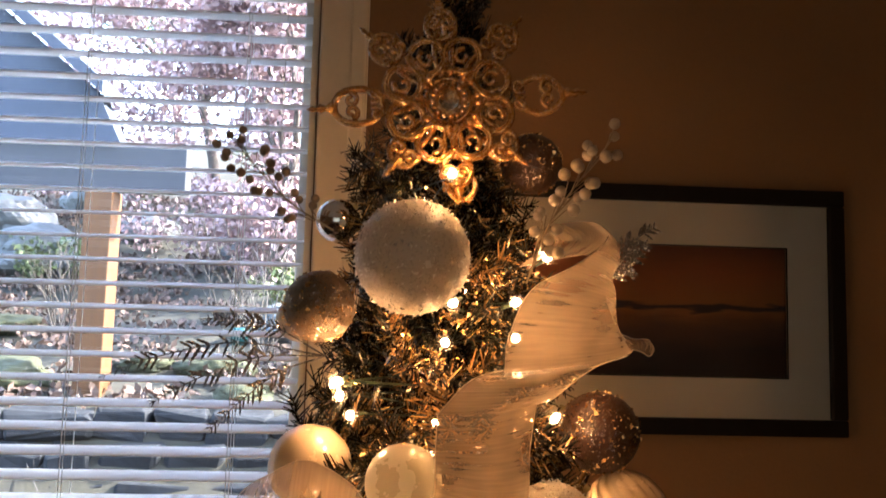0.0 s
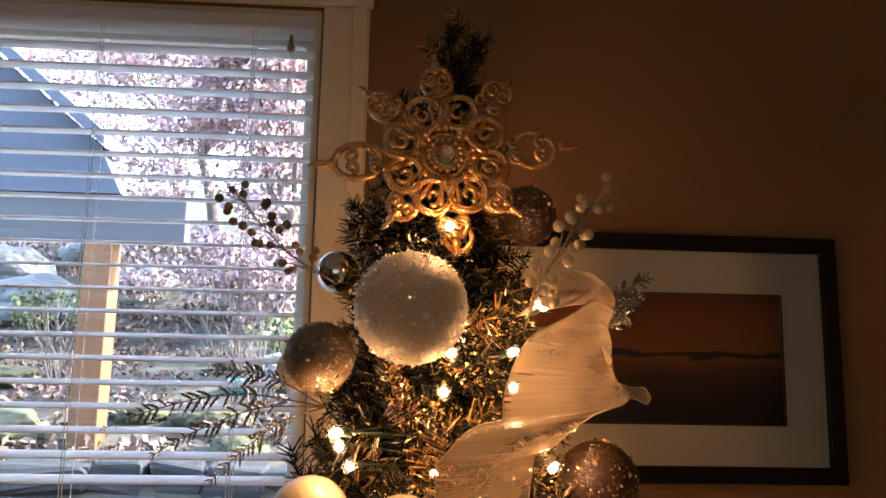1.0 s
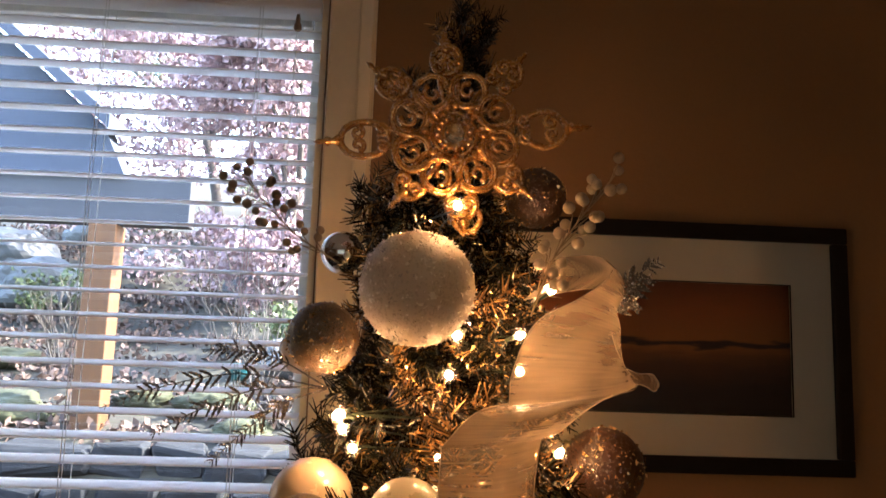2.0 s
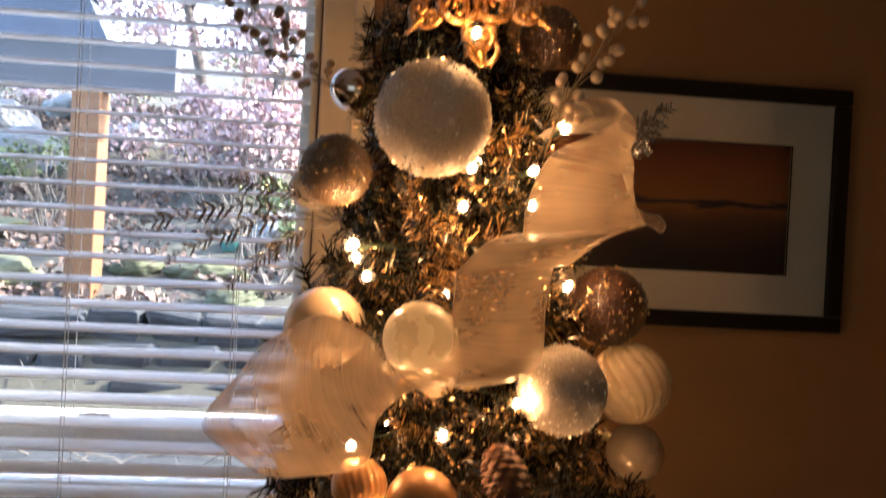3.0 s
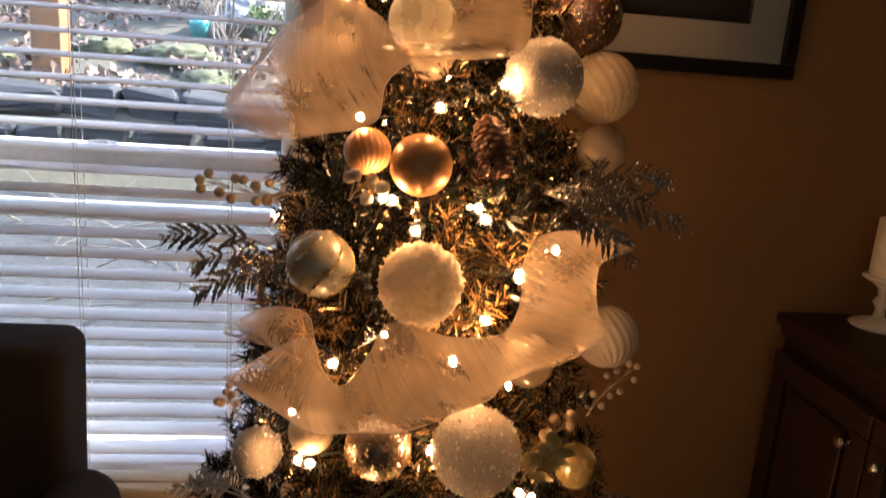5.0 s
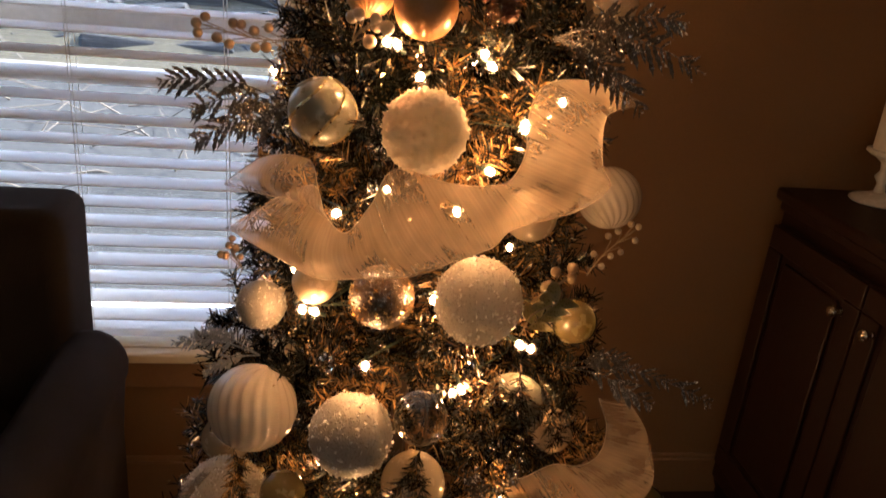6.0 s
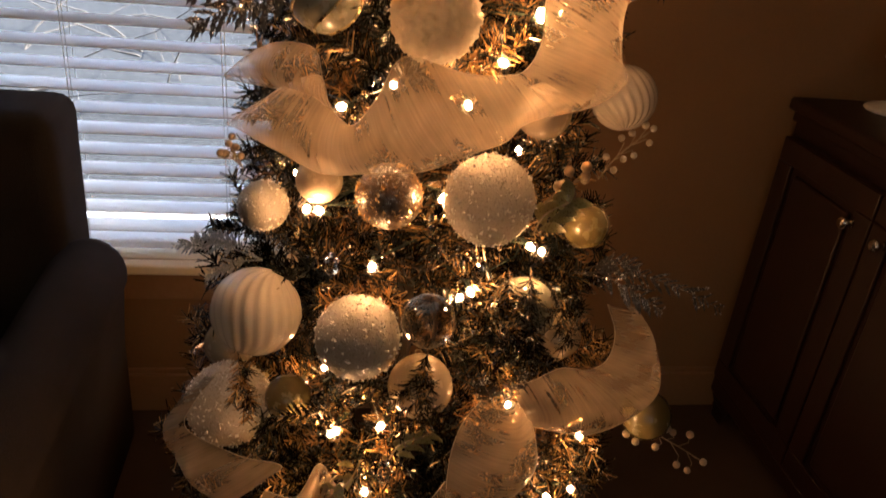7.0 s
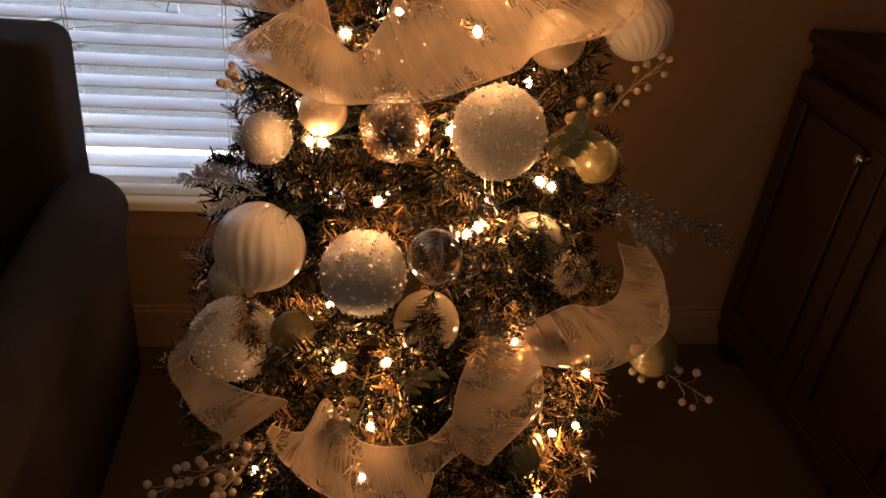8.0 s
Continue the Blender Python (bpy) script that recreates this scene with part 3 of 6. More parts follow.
def make_picture():
    cx, cz = 0.50, 1.5425
    x0, x1, z0, z1 = 0.130, 0.853, 1.3165, 1.7680
    pic = thing("framed_picture", (cx, WALL, cz), "black-framed sunset landscape print with a wide cream mat", "picture")
    f, y0, y1 = 0.030, WALL - 0.024, WALL - 0.001
    for nm, b in (("frame_rail", (x0, x1, y0, y1, z1 - f, z1)), ("frame_rail", (x0, x1, y0, y1, z0, z0 + f)), ("frame_stile", (x0, x0 + f, y0, y1, z0 + f + 0.0003, z1 - f - 0.0003)), ("frame_stile", (x1 - f, x1, y0, y1, z0 + f + 0.0003, z1 - f - 0.0003))):
        part(nm, box(*b, 0.003), M_FRAME, pic)
    px0, px1, pz0, pz1 = 0.244, 0.744, 1.421, 1.657
    i0, i1, j0, j1 = x0 + f - 0.003, x1 - f + 0.003, z0 + f - 0.003, z1 - f + 0.003
    bm = bmesh.new()
    for b in ((i0, px0, j0, j1), (px1, i1, j0, j1), (px0, px1, j0, pz0), (px0, px1, pz1, j1)):
        box(b[0], b[1], WALL - 0.014, WALL - 0.011, b[2], b[3], bm=bm)
    part("mat", bm, M_MAT, pic, "cream mat board")
    part("print", box(px0 - 0.005, px1 + 0.005, WALL - 0.0105, WALL - 0.009, pz0 - 0.005, pz1 + 0.005), M_ART, pic, "orange and dark brown sunset print")
    bm = bmesh.new()
    e = 0.0022
    for b in ((px0 - e, px0, pz0 - e, pz1 + e), (px1, px1 + e, pz0 - e, pz1 + e), (px0, px1, pz0 - e, pz0), (px0, px1, pz1, pz1 + e)):
        box(b[0], b[1], WALL - 0.0152, WALL - 0.0141, b[2], b[3], bm=bm)
    part("mat_bevel", bm, M_FRAME, pic)
    part("glazing", box(i0, i1, WALL - 0.018, WALL - 0.0165, j0, j1), M_PANE, pic)


make_picture()


def make_cabinet():
    c = thing("cabinet", (1.15, 0.82, 0), "dark cherry wood cabinet with raised panel doors beside the wall", "cabinet")
    y0, y1, xf, xb, h = 0.24, WALL - 0.012, 0.945, EAST - 0.004, 0.825
    part("body", box(xf, xb, y0 + 0.01, y1 - 0.004, 0.075, h - 0.0285, 0.003), M_CAB, c)
    part("top", box(xf - 0.028, xb, y0 - 0.01, y1, h - 0.028, h, 0.008, 3), M_CAB, c)
    part("cornice", box(xf - 0.012, xf - 0.0005, y0, y1 - 0.003, h - 0.052, h - 0.0285, 0.005), M_CAB, c)
    part("plinth", box(xf - 0.012, xf - 0.0005, y0, y1 - 0.003, 0.055, 0.10, 0.006), M_CAB, c)
    for y in (y0 + 0.05, 0.81, y1 - 0.06):
        bm = bmesh.new()
        v = [bm.verts.new((xf - 0.010 + dx, y + s * dy, z)) for z, dy, dx in ((0.0549, 0.045, 0.0), (0.03, 0.030, 0.004), (0.0, 0.022, 0.0)) for s in (-1, 1)]
        for i in (0, 2):
            bm.faces.new((v[i], v[i + 1], v[i + 3], v[i + 2]))
        bmesh.ops.solidify(bm, geom=bm.faces[:], thickness=0.05)
        bmesh.ops.recalc_face_normals(bm, faces=bm.faces)
        part("bracket_foot", bm, M_CAB, c)
    for a, b, k in ((1.028, 1.355, 1.076), (0.697, 1.024, 0.98), (0.363, 0.690, 0.41)):
        z0, z1, s = 0.115, 0.745, 0.052
        d = part("door", box(xf - 0.019, xf - 0.0005, a, b, z0, z1, 0.003), M_CAB, c)
        bm = bmesh.new()
        for q in ((a, b, z1 - s, z1), (a, b, z0, z0 + s), (a, a + s, z0 + s, z1 - s), (b - s, b, z0 + s, z1 - s)):
            box(xf - 0.028, xf - 0.0192, q[0] + 0.0005, q[1] - 0.0005, q[2] + 0.0005, q[3] - 0.0005, 0.003, bm=bm)
        part("door_frame", bm, M_CAB, d)
        part("raised_panel", box(xf - 0.027, xf - 0.0192, a + s + 0.014, b - s - 0.014, z0 + s + 0.014, z1 - s - 0.014, 0.006), M_CAB, d)
        kb = lathe([(0.0, 0.026), (0.008, 0.025), (0.0125, 0.020), (0.012, 0.015), (0.006, 0.010), (0.0055, 0.003), (0.009, 0.0), (0.0, 0.0)], seg=18)
        bmesh.ops.transform(kb, verts=kb.verts, matrix=Matrix.Translation((xf - 0.0283, k, 0.667)) @ pose(0, 0, 0, 0, -90, 0))
        part("knob", kb, M_KNOB, d, "round brushed metal knob", smooth=True)


make_cabinet()


def make_candle():
    x, y, z = 1.090, 1.285, 0.8255
    h = thing("candle_holder", (x, y, z), "white turned pedestal candle holder on the cabinet", "candle holder")
    part("base", lathe([(0.0, 0.0), (0.052, 0.0), (0.056, 0.004), (0.050, 0.010), (0.030, 0.016), (0.014, 0.022), (0.0, 0.022)], (x, y, z), 28), M_CERAMIC, h, smooth=True)
    part("stem", lathe([(0.0, 0.0225), (0.012, 0.0225), (0.009, 0.04), (0.018, 0.055), (0.010, 0.068), (0.013, 0.085), (0.030, 0.098), (0.0, 0.098)], (x, y, z), 24), M_CERAMIC, h, smooth=True)
    part("cup", lathe([(0.0, 0.0985), (0.034, 0.0985), (0.046, 0.106), (0.046, 0.112), (0.0, 0.112)], (x, y, z), 28), M_CERAMIC, h, smooth=True)
    c = thing("pillar_candle", (x, y, z + 0.1125), "unlit ivory pillar candle on the white holder", "candle")
    part("wax", lathe([(0.0, 0.0), (0.035, 0.0), (0.036, 0.003), (0.036, 0.117), (0.033, 0.120), (0.012, 0.114), (0.0, 0.113)], (x, y, z + 0.1125), 28), M_CANDLE, c, smooth=True)
    part("wick", tube([(x, y, z + 0.2256), (x + 0.001, y, z + 0.232), (x + 0.004, y, z + 0.236)], 0.001, 5), M_FRAME, c)


make_candle()


def make_armchair():
    c = thing("armchair", (-0.86, 0.90, 0), "dark grey-brown upholstered armchair with rolled arms by the window", "armchair")

    def cushion(x0, x1, y0, y1, z0, z1, r, lean=0.0):
        bm = box(x0, x1, y0, y1, z0, z1, r, 4)
        for v in bm.verts:
            v.co.y += lean * (v.co.z - z0)
        bmesh.ops.subdivide_edges(bm, edges=[e for e in bm.edges if e.calc_length() > 0.15], cuts=3, use_grid_fill=True)
        for v in bm.verts:
            v.co += 0.003 * noise.noise_vector(v.co * 9)
        return bm

    part("backrest", cushion(-1.26, -0.505, 1.12, 1.29, 0.22, 0.775, 0.035, 0.07), M_CHAIR, c, smooth=True)
    part("seat_base", cushion(-1.20, -0.56, 0.50, 1.115, 0.12, 0.32, 0.02), M_CHAIR, c, smooth=True)
    part("seat_cushion", cushion(-1.17, -0.58, 0.47, 1.10, 0.325, 0.45, 0.04), M_CHAIR, c, smooth=True)
    for s in (-1, 1):
        cx = -0.88 + s * 0.40
        bm = bmesh.new()
        prof = []
        for i in range(15):
            a = radians(-30 + 240 * i / 14)
            prof.append((0.066 * math.cos(a), 0.452 + 0.066 * math.sin(a)))
        prof = [(0.045, 0.10)] + [(0.047, 0.30)] + prof + [(-0.047, 0.30), (-0.045, 0.10)]
        loops = []
        for y, k in ((0.46, 0.93), (0.475, 1.0), (0.7, 1.0), (0.95, 1.0), (1.17, 1.0), (1.19, 0.93)):
            dz = 0.028 * (y - 0.46) / 0.73
            loops.append([bm.verts.new((cx + x * k, y, z * (1 if k == 1 else 0.99) + (dz if z > 0.2 else 0) + 0.002 * noise.noise((x * 9, y * 6, z * 9)))) for x, z in prof])
        m = len(prof)
        for a, b in zip(loops, loops[1:]):
            for i in range(m):
                bm.faces.new((a[i], a[(i + 1) % m], b[(i + 1) % m], b[i]))
        bm.faces.new(loops[0][::-1]), bm.faces.new(loops[-1])
        bmesh.ops.recalc_face_normals(bm, faces=bm.faces)
        part("arm", bm, M_CHAIR, c, smooth=True)
    for x in (-1.20, -0.56):
        for y in (0.53, 1.10):
            part("leg", lathe([(0.0, 0.0), (0.014, 0.0), (0.022, 0.119), (0.0, 0.119)], (x, y, 0), 10), M_CAB, c, "dark wooden leg")


make_armchair()


# ---- the garden outside ----
def ground_height(x, y):
    base = float(np.interp(y, (1.4, 1.9, 2.5, 3.3, 3.62, 4.0, 6.0, 9.0, 14.0, 30.0, 200.0, 2000.0), (0.05, 0.10, 0.40, 0.62, 1.02, 1.13, 1.62, 2.75, 4.6, 8.0, 14.0, 20.0)))
    return base + 0.10 * noise.noise((x * 0.7, y * 0.7, 1.7)) * min(1.0, max(0.0, y - 1.8)) + 0.03 * noise.noise((x * 3, y * 3, 5))


def make_ground():
    xs = sorted({*np.round(np.linspace(-7, 4, 70), 3).tolist(), -2000.0, -400.0, -90.0, -40.0, -20.0, -12.0, 8.0, 14.0, 30.0, 90.0, 400.0, 2000.0})
    ys = sorted({*np.round(np.linspace(1.56, 11, 70), 3).tolist(), 12.5, 15.0, 20.0, 30.0, 60.0, 200.0, 600.0, 2000.0})
    v = [(x, y, ground_height(x, y)) for y in ys for x in xs]
    k = len(xs)
    f = [(j * k + i, j * k + i + 1, (j + 1) * k + i + 1, (j + 1) * k + i) for j in range(len(ys) - 1) for i in range(k - 1)]
    # the level sheet on the house's side
    o = len(v)
    v += [(-2000, -2000, -0.12), (2000, -2000, -0.12), (2000, 1.6, -0.12), (-2000, 1.6, -0.12)]
    f.append((o, o + 1, o + 2, o + 3))
    me = bpy.data.meshes.new("ground")
    me.from_pydata(v, [], f)
    me.materials.append(M_GROUND), me.materials.append(M_GROUND_SHADE)
    # faces close to the house take the shade-coloured material
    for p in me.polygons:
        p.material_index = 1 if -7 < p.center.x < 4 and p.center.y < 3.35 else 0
        p.use_smooth = True
    tagged(new("ground", me), "mossy brown garden bank rising behind the house", "ground", kind="structure")


make_ground()


def make_porch():
    p = thing("porch", (-1.49, 4.0, 1.1), "timber porch corner with a cedar post under a dark gabled roof", "porch")
    part("post", box(-1.564, -1.424, 3.93, 4.07, 0.9, 2.118, 0.006), M_POST, p, "tan cedar post")
    part("beam", box(-3.4, -1.07, 3.95, 4.05, 2.120, 2.36, 0.006), M_BEAM, p, "dark painted beam")
    bm = bmesh.new()
    pts = [(-1.40, 2.362), (-1.527, 2.62), (-2.118, 3.11), (-3.6, 4.35), (-3.6, 2.362)]
    a = [bm.verts.new((x, 3.92, z)) for x, z in pts]
    b = [bm.verts.new((x, 4.06, z)) for x, z in pts]
    bm.faces.new(a), bm.faces.new(b[::-1])
    for i in range(5):
        bm.faces.new((a[i], b[i], b[(i + 1) % 5], a[(i + 1) % 5]))
    bmesh.ops.recalc_face_normals(bm, faces=bm.faces)
    part("gable", bm, M_ROOF, p, "blue-grey gable boards")
    bm = bmesh.new()
    s = [(-1.46, 2.58), (-2.118, 3.14), (-3.7, 4.47)]
    for y in (3.80, 4.12):
        for dz in (0.0, 0.07):
            for x, z in s:
                bm.verts.new((x, y, z + dz))
    bm.verts.ensure_lookup_table()
    V = bm.verts
    for i in (0, 1):
        bm.faces.new((V[i], V[i + 1], V[7 + i], V[6 + i])), bm.faces.new((V[3 + i], V[4 + i], V[10 + i], V[9 + i]))
        bm.faces.new((V[i], V[i + 1], V[4 + i], V[3 + i])), bm.faces.new((V[6 + i], V[7 + i], V[10 + i], V[9 + i]))
    bm.faces.new((V[0], V[6], V[9], V[3])), bm.faces.new((V[2], V[8], V[11], V[5]))
    bmesh.ops.recalc_face_normals(bm, faces=bm.faces)
    part("roof", bm, M_ROOF, p, "dark shingled roof slope")


make_porch()


def make_rock(x, y, r, squash, seed, mossy=False):
    bm = bmesh.new()
    bmesh.ops.create_icosphere(bm, subdivisions=4, radius=1)
    for v in bm.verts:
        d = 1 + 0.28 * noise.noise(v.co * 1.3 + Vector((seed * 7, 0, 0))) + 0.08 * noise.noise(v.co * 4 + Vector((0, seed * 3, 0))) + (0.14 * noise.noise(v.co * 9) if mossy else 0.0)
        v.co = Vector((v.co.x * d * r * 1.25, v.co.y * d * r, v.co.z * d * r * squash))
    me = bpy.data.meshes.new("rock")
    bm.to_mesh(me)
    bm.free()
    me.materials.append(M_MOSS if mossy else M_ROCK)
    for f in me.polygons:
        f.use_smooth = mossy
    ob = new("moss_mound" if mossy else "rock", me)
    ob.matrix_basis = pose(x, y, ground_height(x, y) + r * squash * 0.30, 0, 0, seed * 50)
    tagged(ob, "green mossy mound in the garden bed" if mossy else "weathered grey boulder set in the garden bank", "moss" if mossy else "rock", "garden moss mounds" if mossy else "garden boulders")


for i, (x, y, r, s, ms) in enumerate(((-3.0, 6.6, 0.36, 0.7, False), (-3.75, 7.6, 0.42, 0.65, False), (-3.35, 8.6, 0.30, 0.7, False), (-2.5, 7.8, 0.25, 0.7, False), (-1.2, 7.0, 0.30, 0.7, False),
                                      (-1.95, 4.1, 0.20, 0.5, True), (-0.95, 4.3, 0.17, 0.5, True), (-0.72, 3.95, 0.13, 0.5, True), (-0.4, 6.0, 0.22, 0.5, True), (-2.5, 5.2, 0.22, 0.4, True), (-1.35, 4.4, 0.14, 0.5, True), (-0.55, 5.0, 0.26, 0.55, False))):
    make_rock(x, y, r, s, i + 1, ms)


def leaf_cloud(centres, n, size, seed, flat=1.0):
    """Many small folded leaves, scattered about the given (x, y, z, radius) clumps."""
    rng = np.random.default_rng(seed)
    c = np.array(centres)
    pick = c[rng.integers(0, len(c), n)]
    d = rng.normal(size=(n, 3))
    d *= (rng.random((n, 1)) ** 0.5) / np.linalg.norm(d, axis=1, keepdims=True)
    d[:, 2] *= flat
    p = pick[:, :3] + d * pick[:, 3:4]
    u = rng.normal(size=(n, 3))
    u /= np.linalg.norm(u, axis=1, keepdims=True)
    w = np.cross(u, rng.normal(size=(n, 3)))
    w /= np.linalg.norm(w, axis=1, keepdims=True)
    s = size * rng.uniform(0.6, 1.3, (n, 1))
    v = np.stack([p, p + u * s * 0.5 + w * s * 0.3, p + u * s, p + u * s * 0.5 - w * s * 0.3], 1).reshape(-1, 3)
    i = np.arange(n)[:, None] * 4
    f = np.concatenate([i + [0, 1, 2], i + [0, 2, 3]])
    me = bpy.data.meshes.new("leaves")
    me.from_pydata(v.tolist(), [], f.tolist())
    return me


def make_maple(x, y, h, spread, seed, leaves, name="maple_tree", leafmat=None, label="red-leaved garden maple with slender forked limbs", crown=()):
    rng = random.Random(seed)
    z = ground_height(x, y) - 0.05
    t = thing(name, (x, y, z), label, "tree", "garden trees")
    bm = bmesh.new()
    tips = []

    def limb(p, d, length, r, depth):
        pts = [p]
        for _ in range(5):
            d = (d + Vector((rng.uniform(-0.22, 0.22), rng.uniform(-0.22, 0.22), rng.uniform(-0.08, 0.16)))).normalized()
            pts.append(pts[-1] + d * length / 5)
        tube(pts, r, 6, bm, 0.55)
        if depth < 3:
            for k in range(3 if depth else 4):
                a = rng.uniform(0, 6.28)
                nd = (d + Vector((math.cos(a), math.sin(a), rng.uniform(0.0, 0.5))) * 0.75).normalized()
                limb(pts[-1 - (k % 2)], nd, length * rng.uniform(0.6, 0.8), r * 0.5, depth + 1)
        if depth >= 1:
            tips.append((*pts[-1], spread * rng.uniform(0.16, 0.30)))
            tips.append((*pts[3], spread * rng.uniform(0.12, 0.2)))

    limb(Vector((x, y, z)), Vector((rng.uniform(-0.2, 0.2), 0, 1)), h * 0.36, h * 0.018, 0)
    part("trunk", bm, M_BARK, t, "dark slender trunk and limbs", smooth=True)
    for cx, cy, cz, rx, ry, rz, clumps in crown:
        for _ in range(clumps):
            q = Vector((rng.gauss(0, 1), rng.gauss(0, 1), rng.gauss(0, 1))).normalized() * rng.random() ** 0.4
            tips.append((cx + q.x * rx, cy + q.y * ry, cz + q.z * rz, rng.uniform(0.16, 0.34)))
    me = leaf_cloud(tips, leaves, 0.062, seed, 0.7)
    me.materials.append(leafmat or M_MAPLE)
    part("crown", me, None, t)




# rows of dark stones, added to stand for the dark band below the bank
def make_bank_stones():
    w = thing("retaining_wall", (-1.0, 3.55, 0.6), "dark stones added for the dark band below the garden bank", "wall", kind="structure")
    rng = random.Random(41)
    for row in range(3):
        x = -3.6 + 0.13 * (row % 2)
        while x < 1.2:
            l, hh = rng.uniform(0.20, 0.38), 0.145
            bm = box(-l / 2, l / 2, -0.09, 0.09, -hh / 2, hh / 2, 0.028, 2)
            for v in bm.verts:
                v.co += 0.055 * noise.noise_vector(v.co * 9 + Vector((x * 5, row * 3, 0)))
            bmesh.ops.transform(bm, verts=bm.verts, matrix=Matrix.Translation((x + l / 2, 3.52 + rng.uniform(-0.03, 0.03) + 0.05 * row, 0.70 + hh * row)))
            part("stone", bm, M_BASALT, w)
            x += l + 0.012


make_bank_stones()
_x, _y = -0.92, 4.75
_z = ground_height(_x, _y) - 0.01
_pot = thing("garden_pot", (_x, _y, _z), "small teal glazed pot in the garden bed", "pot")
part("bowl", lathe([(0, 0), (0.045, 0), (0.06, 0.08), (0.062, 0.10), (0.054, 0.10), (0.048, 0.085), (0, 0.08)], (_x, _y, _z), 18), M_TEAL, _pot, smooth=True)
make_maple(-0.95, 6.4, 3.2, 1.5, 3, 35000, crown=((-1.85, 6.9, 3.55, 1.9, 0.8, 1.6, 110), (-1.05, 6.3, 2.35, 0.55, 0.4, 0.55, 26)))
make_maple(-2.1, 8.8, 4.2, 2.2, 8, 18000, crown=((-2.7, 9.2, 4.9, 2.0, 0.8, 1.6, 110),))
make_maple(-0.22, 5.0, 2.4, 0.9, 5, 3500)
make_maple(0.1, 8.4, 4.0, 2.2, 12, 9000)
make_maple(-3.6, 12.5, 5.0, 2.6, 21, 9000, leafmat=M_SHRUB, label="green-leaved tree at the back of the garden")


def make_shrub(x, y, r, seed):
    z = ground_height(x, y)
    rng = random.Random(seed)
    s = thing("shrub", (x, y, z), "low green garden shrub", "shrub", "garden shrubs")
    bm = bmesh.new()
    cl = []
    for _ in range(9):
        a, l = rng.uniform(0, 6.28), rng.uniform(0.5, 1.0) * r
        tip = Vector((x + math.cos(a) * l, y + math.sin(a) * l, z + r * rng.uniform(0.3, 0.9)))
        tube([(x, y, z - 0.02), (Vector((x, y, z)) + tip) / 2 + Vector((0, 0, 0.05)), tip], 0.008, 5, bm, 0.5)
        cl.append((*tip, r * 0.4))
    part("stems", bm, M_BARK, s)
    me = leaf_cloud(cl, 900, 0.045, seed, 0.7)
    me.materials.append(M_SHRUB)
    part("foliage", me, None, s)


for i, (x, y, r) in enumerate(((-2.6, 6.2, 0.35), (-0.75, 5.6, 0.28), (-3.1, 9.2, 0.5), (-4.2, 8.4, 0.6), (-1.4, 9.6, 0.6), (-0.3, 4.6, 0.25))):
    make_shrub(x, y, r, 30 + i)


def make_brush():
    """Bare grey stems that lie across the bed under the window."""
    rng = random.Random(9)
    bm = bmesh.new()
    for _ in range(55):
        x, y = rng.uniform(-2.6, 0.6), rng.uniform(2.4, 3.4)
        p = Vector((x, y, ground_height(x, y)))
        a = rng.uniform(0, 6.28)
        d = Vector((math.cos(a), math.sin(a) * 0.5, rng.uniform(0.1, 0.7))).normalized()
        pts = [p]
        for _ in range(4):
            d = (d + Vector((rng.uniform(-0.3, 0.3), rng.uniform(-0.3, 0.3), rng.uniform(-0.35, 0.1)))).normalized()
            pts.append(pts[-1] + d * rng.uniform(0.08, 0.20))
        tube(pts, rng.uniform(0.002, 0.0045), 4, bm, 0.4)
    tagged(part("brushwood", bm, M_BRUSH, None), "bare grey twigs over the garden bed", "twigs", kind="stuff")
    me = leaf_cloud([(rx, ry, ground_height(rx, ry) + 0.02, 0.25) for rx, ry in ((rng.uniform(-4.6, 1.2), rng.uniform(3.75, 9.5)) for _ in range(520))], 34000, 0.050, 77, 0.12)
    me.materials.append(M_LITTER)
    tagged(new("fallen_leaves", me), "scattered dry red-brown leaves on the bank", "fallen leaves", kind="stuff")


make_brush()


def make_bare_shrub(x, y, h, seed):
    rng = random.Random(seed)
    z = ground_height(x, y)
    b = thing("bare_shrub", (x, y, z), "leafless grey-brown shrub with thin forked stems", "shrub", "bare shrubs")
    for k in range(9):
        bm = bmesh.new()
        a = rng.uniform(0, 6.28)
        d = Vector((0.6 * math.cos(a), 0.6 * math.sin(a), 1)).normalized()
        pts = [Vector((x, y, z - 0.02))]
        for _ in range(6):
            d = (d + Vector((rng.uniform(-0.3, 0.3), rng.uniform(-0.3, 0.3), rng.uniform(-0.15, 0.15)))).normalized()
            pts.append(pts[-1] + d * h / 6)
        tube(pts, 0.006, 5, bm, 0.35)
        for j in (2, 3, 4, 5):
            e = (d + Vector((rng.uniform(-1, 1), rng.uniform(-1, 1), rng.uniform(-0.2, 0.8)))).normalized()
            tube([pts[j], pts[j] + e * h * 0.14, pts[j] + e * h * 0.25 + Vector((0, 0, 0.03))], 0.0035, 4, bm, 0.4)
        part("stem", bm, M_DEADTWIG, b)


for i, (x, y, h) in enumerate(((-0.75, 4.6, 0.8), (-1.1, 5.1, 0.9), (-0.55, 4.0, 0.6), (-2.1, 5.0, 0.6))):
    make_bare_shrub(x, y, h, 60 + i)

# ---- the tree ----
AX, AY = 0.08, 1.02


def radius_at(z):
    return float(np.interp(z, (0.0, 0.2, 0.5, 0.75, 0.95, 1.18, 1.4, 1.6, 1.8, 1.96), (0.41, 0.395, 0.35, 0.31, 0.29, 0.25, 0.20, 0.165, 0.10, 0.02)))


BALLS = []
FOLIAGE = []


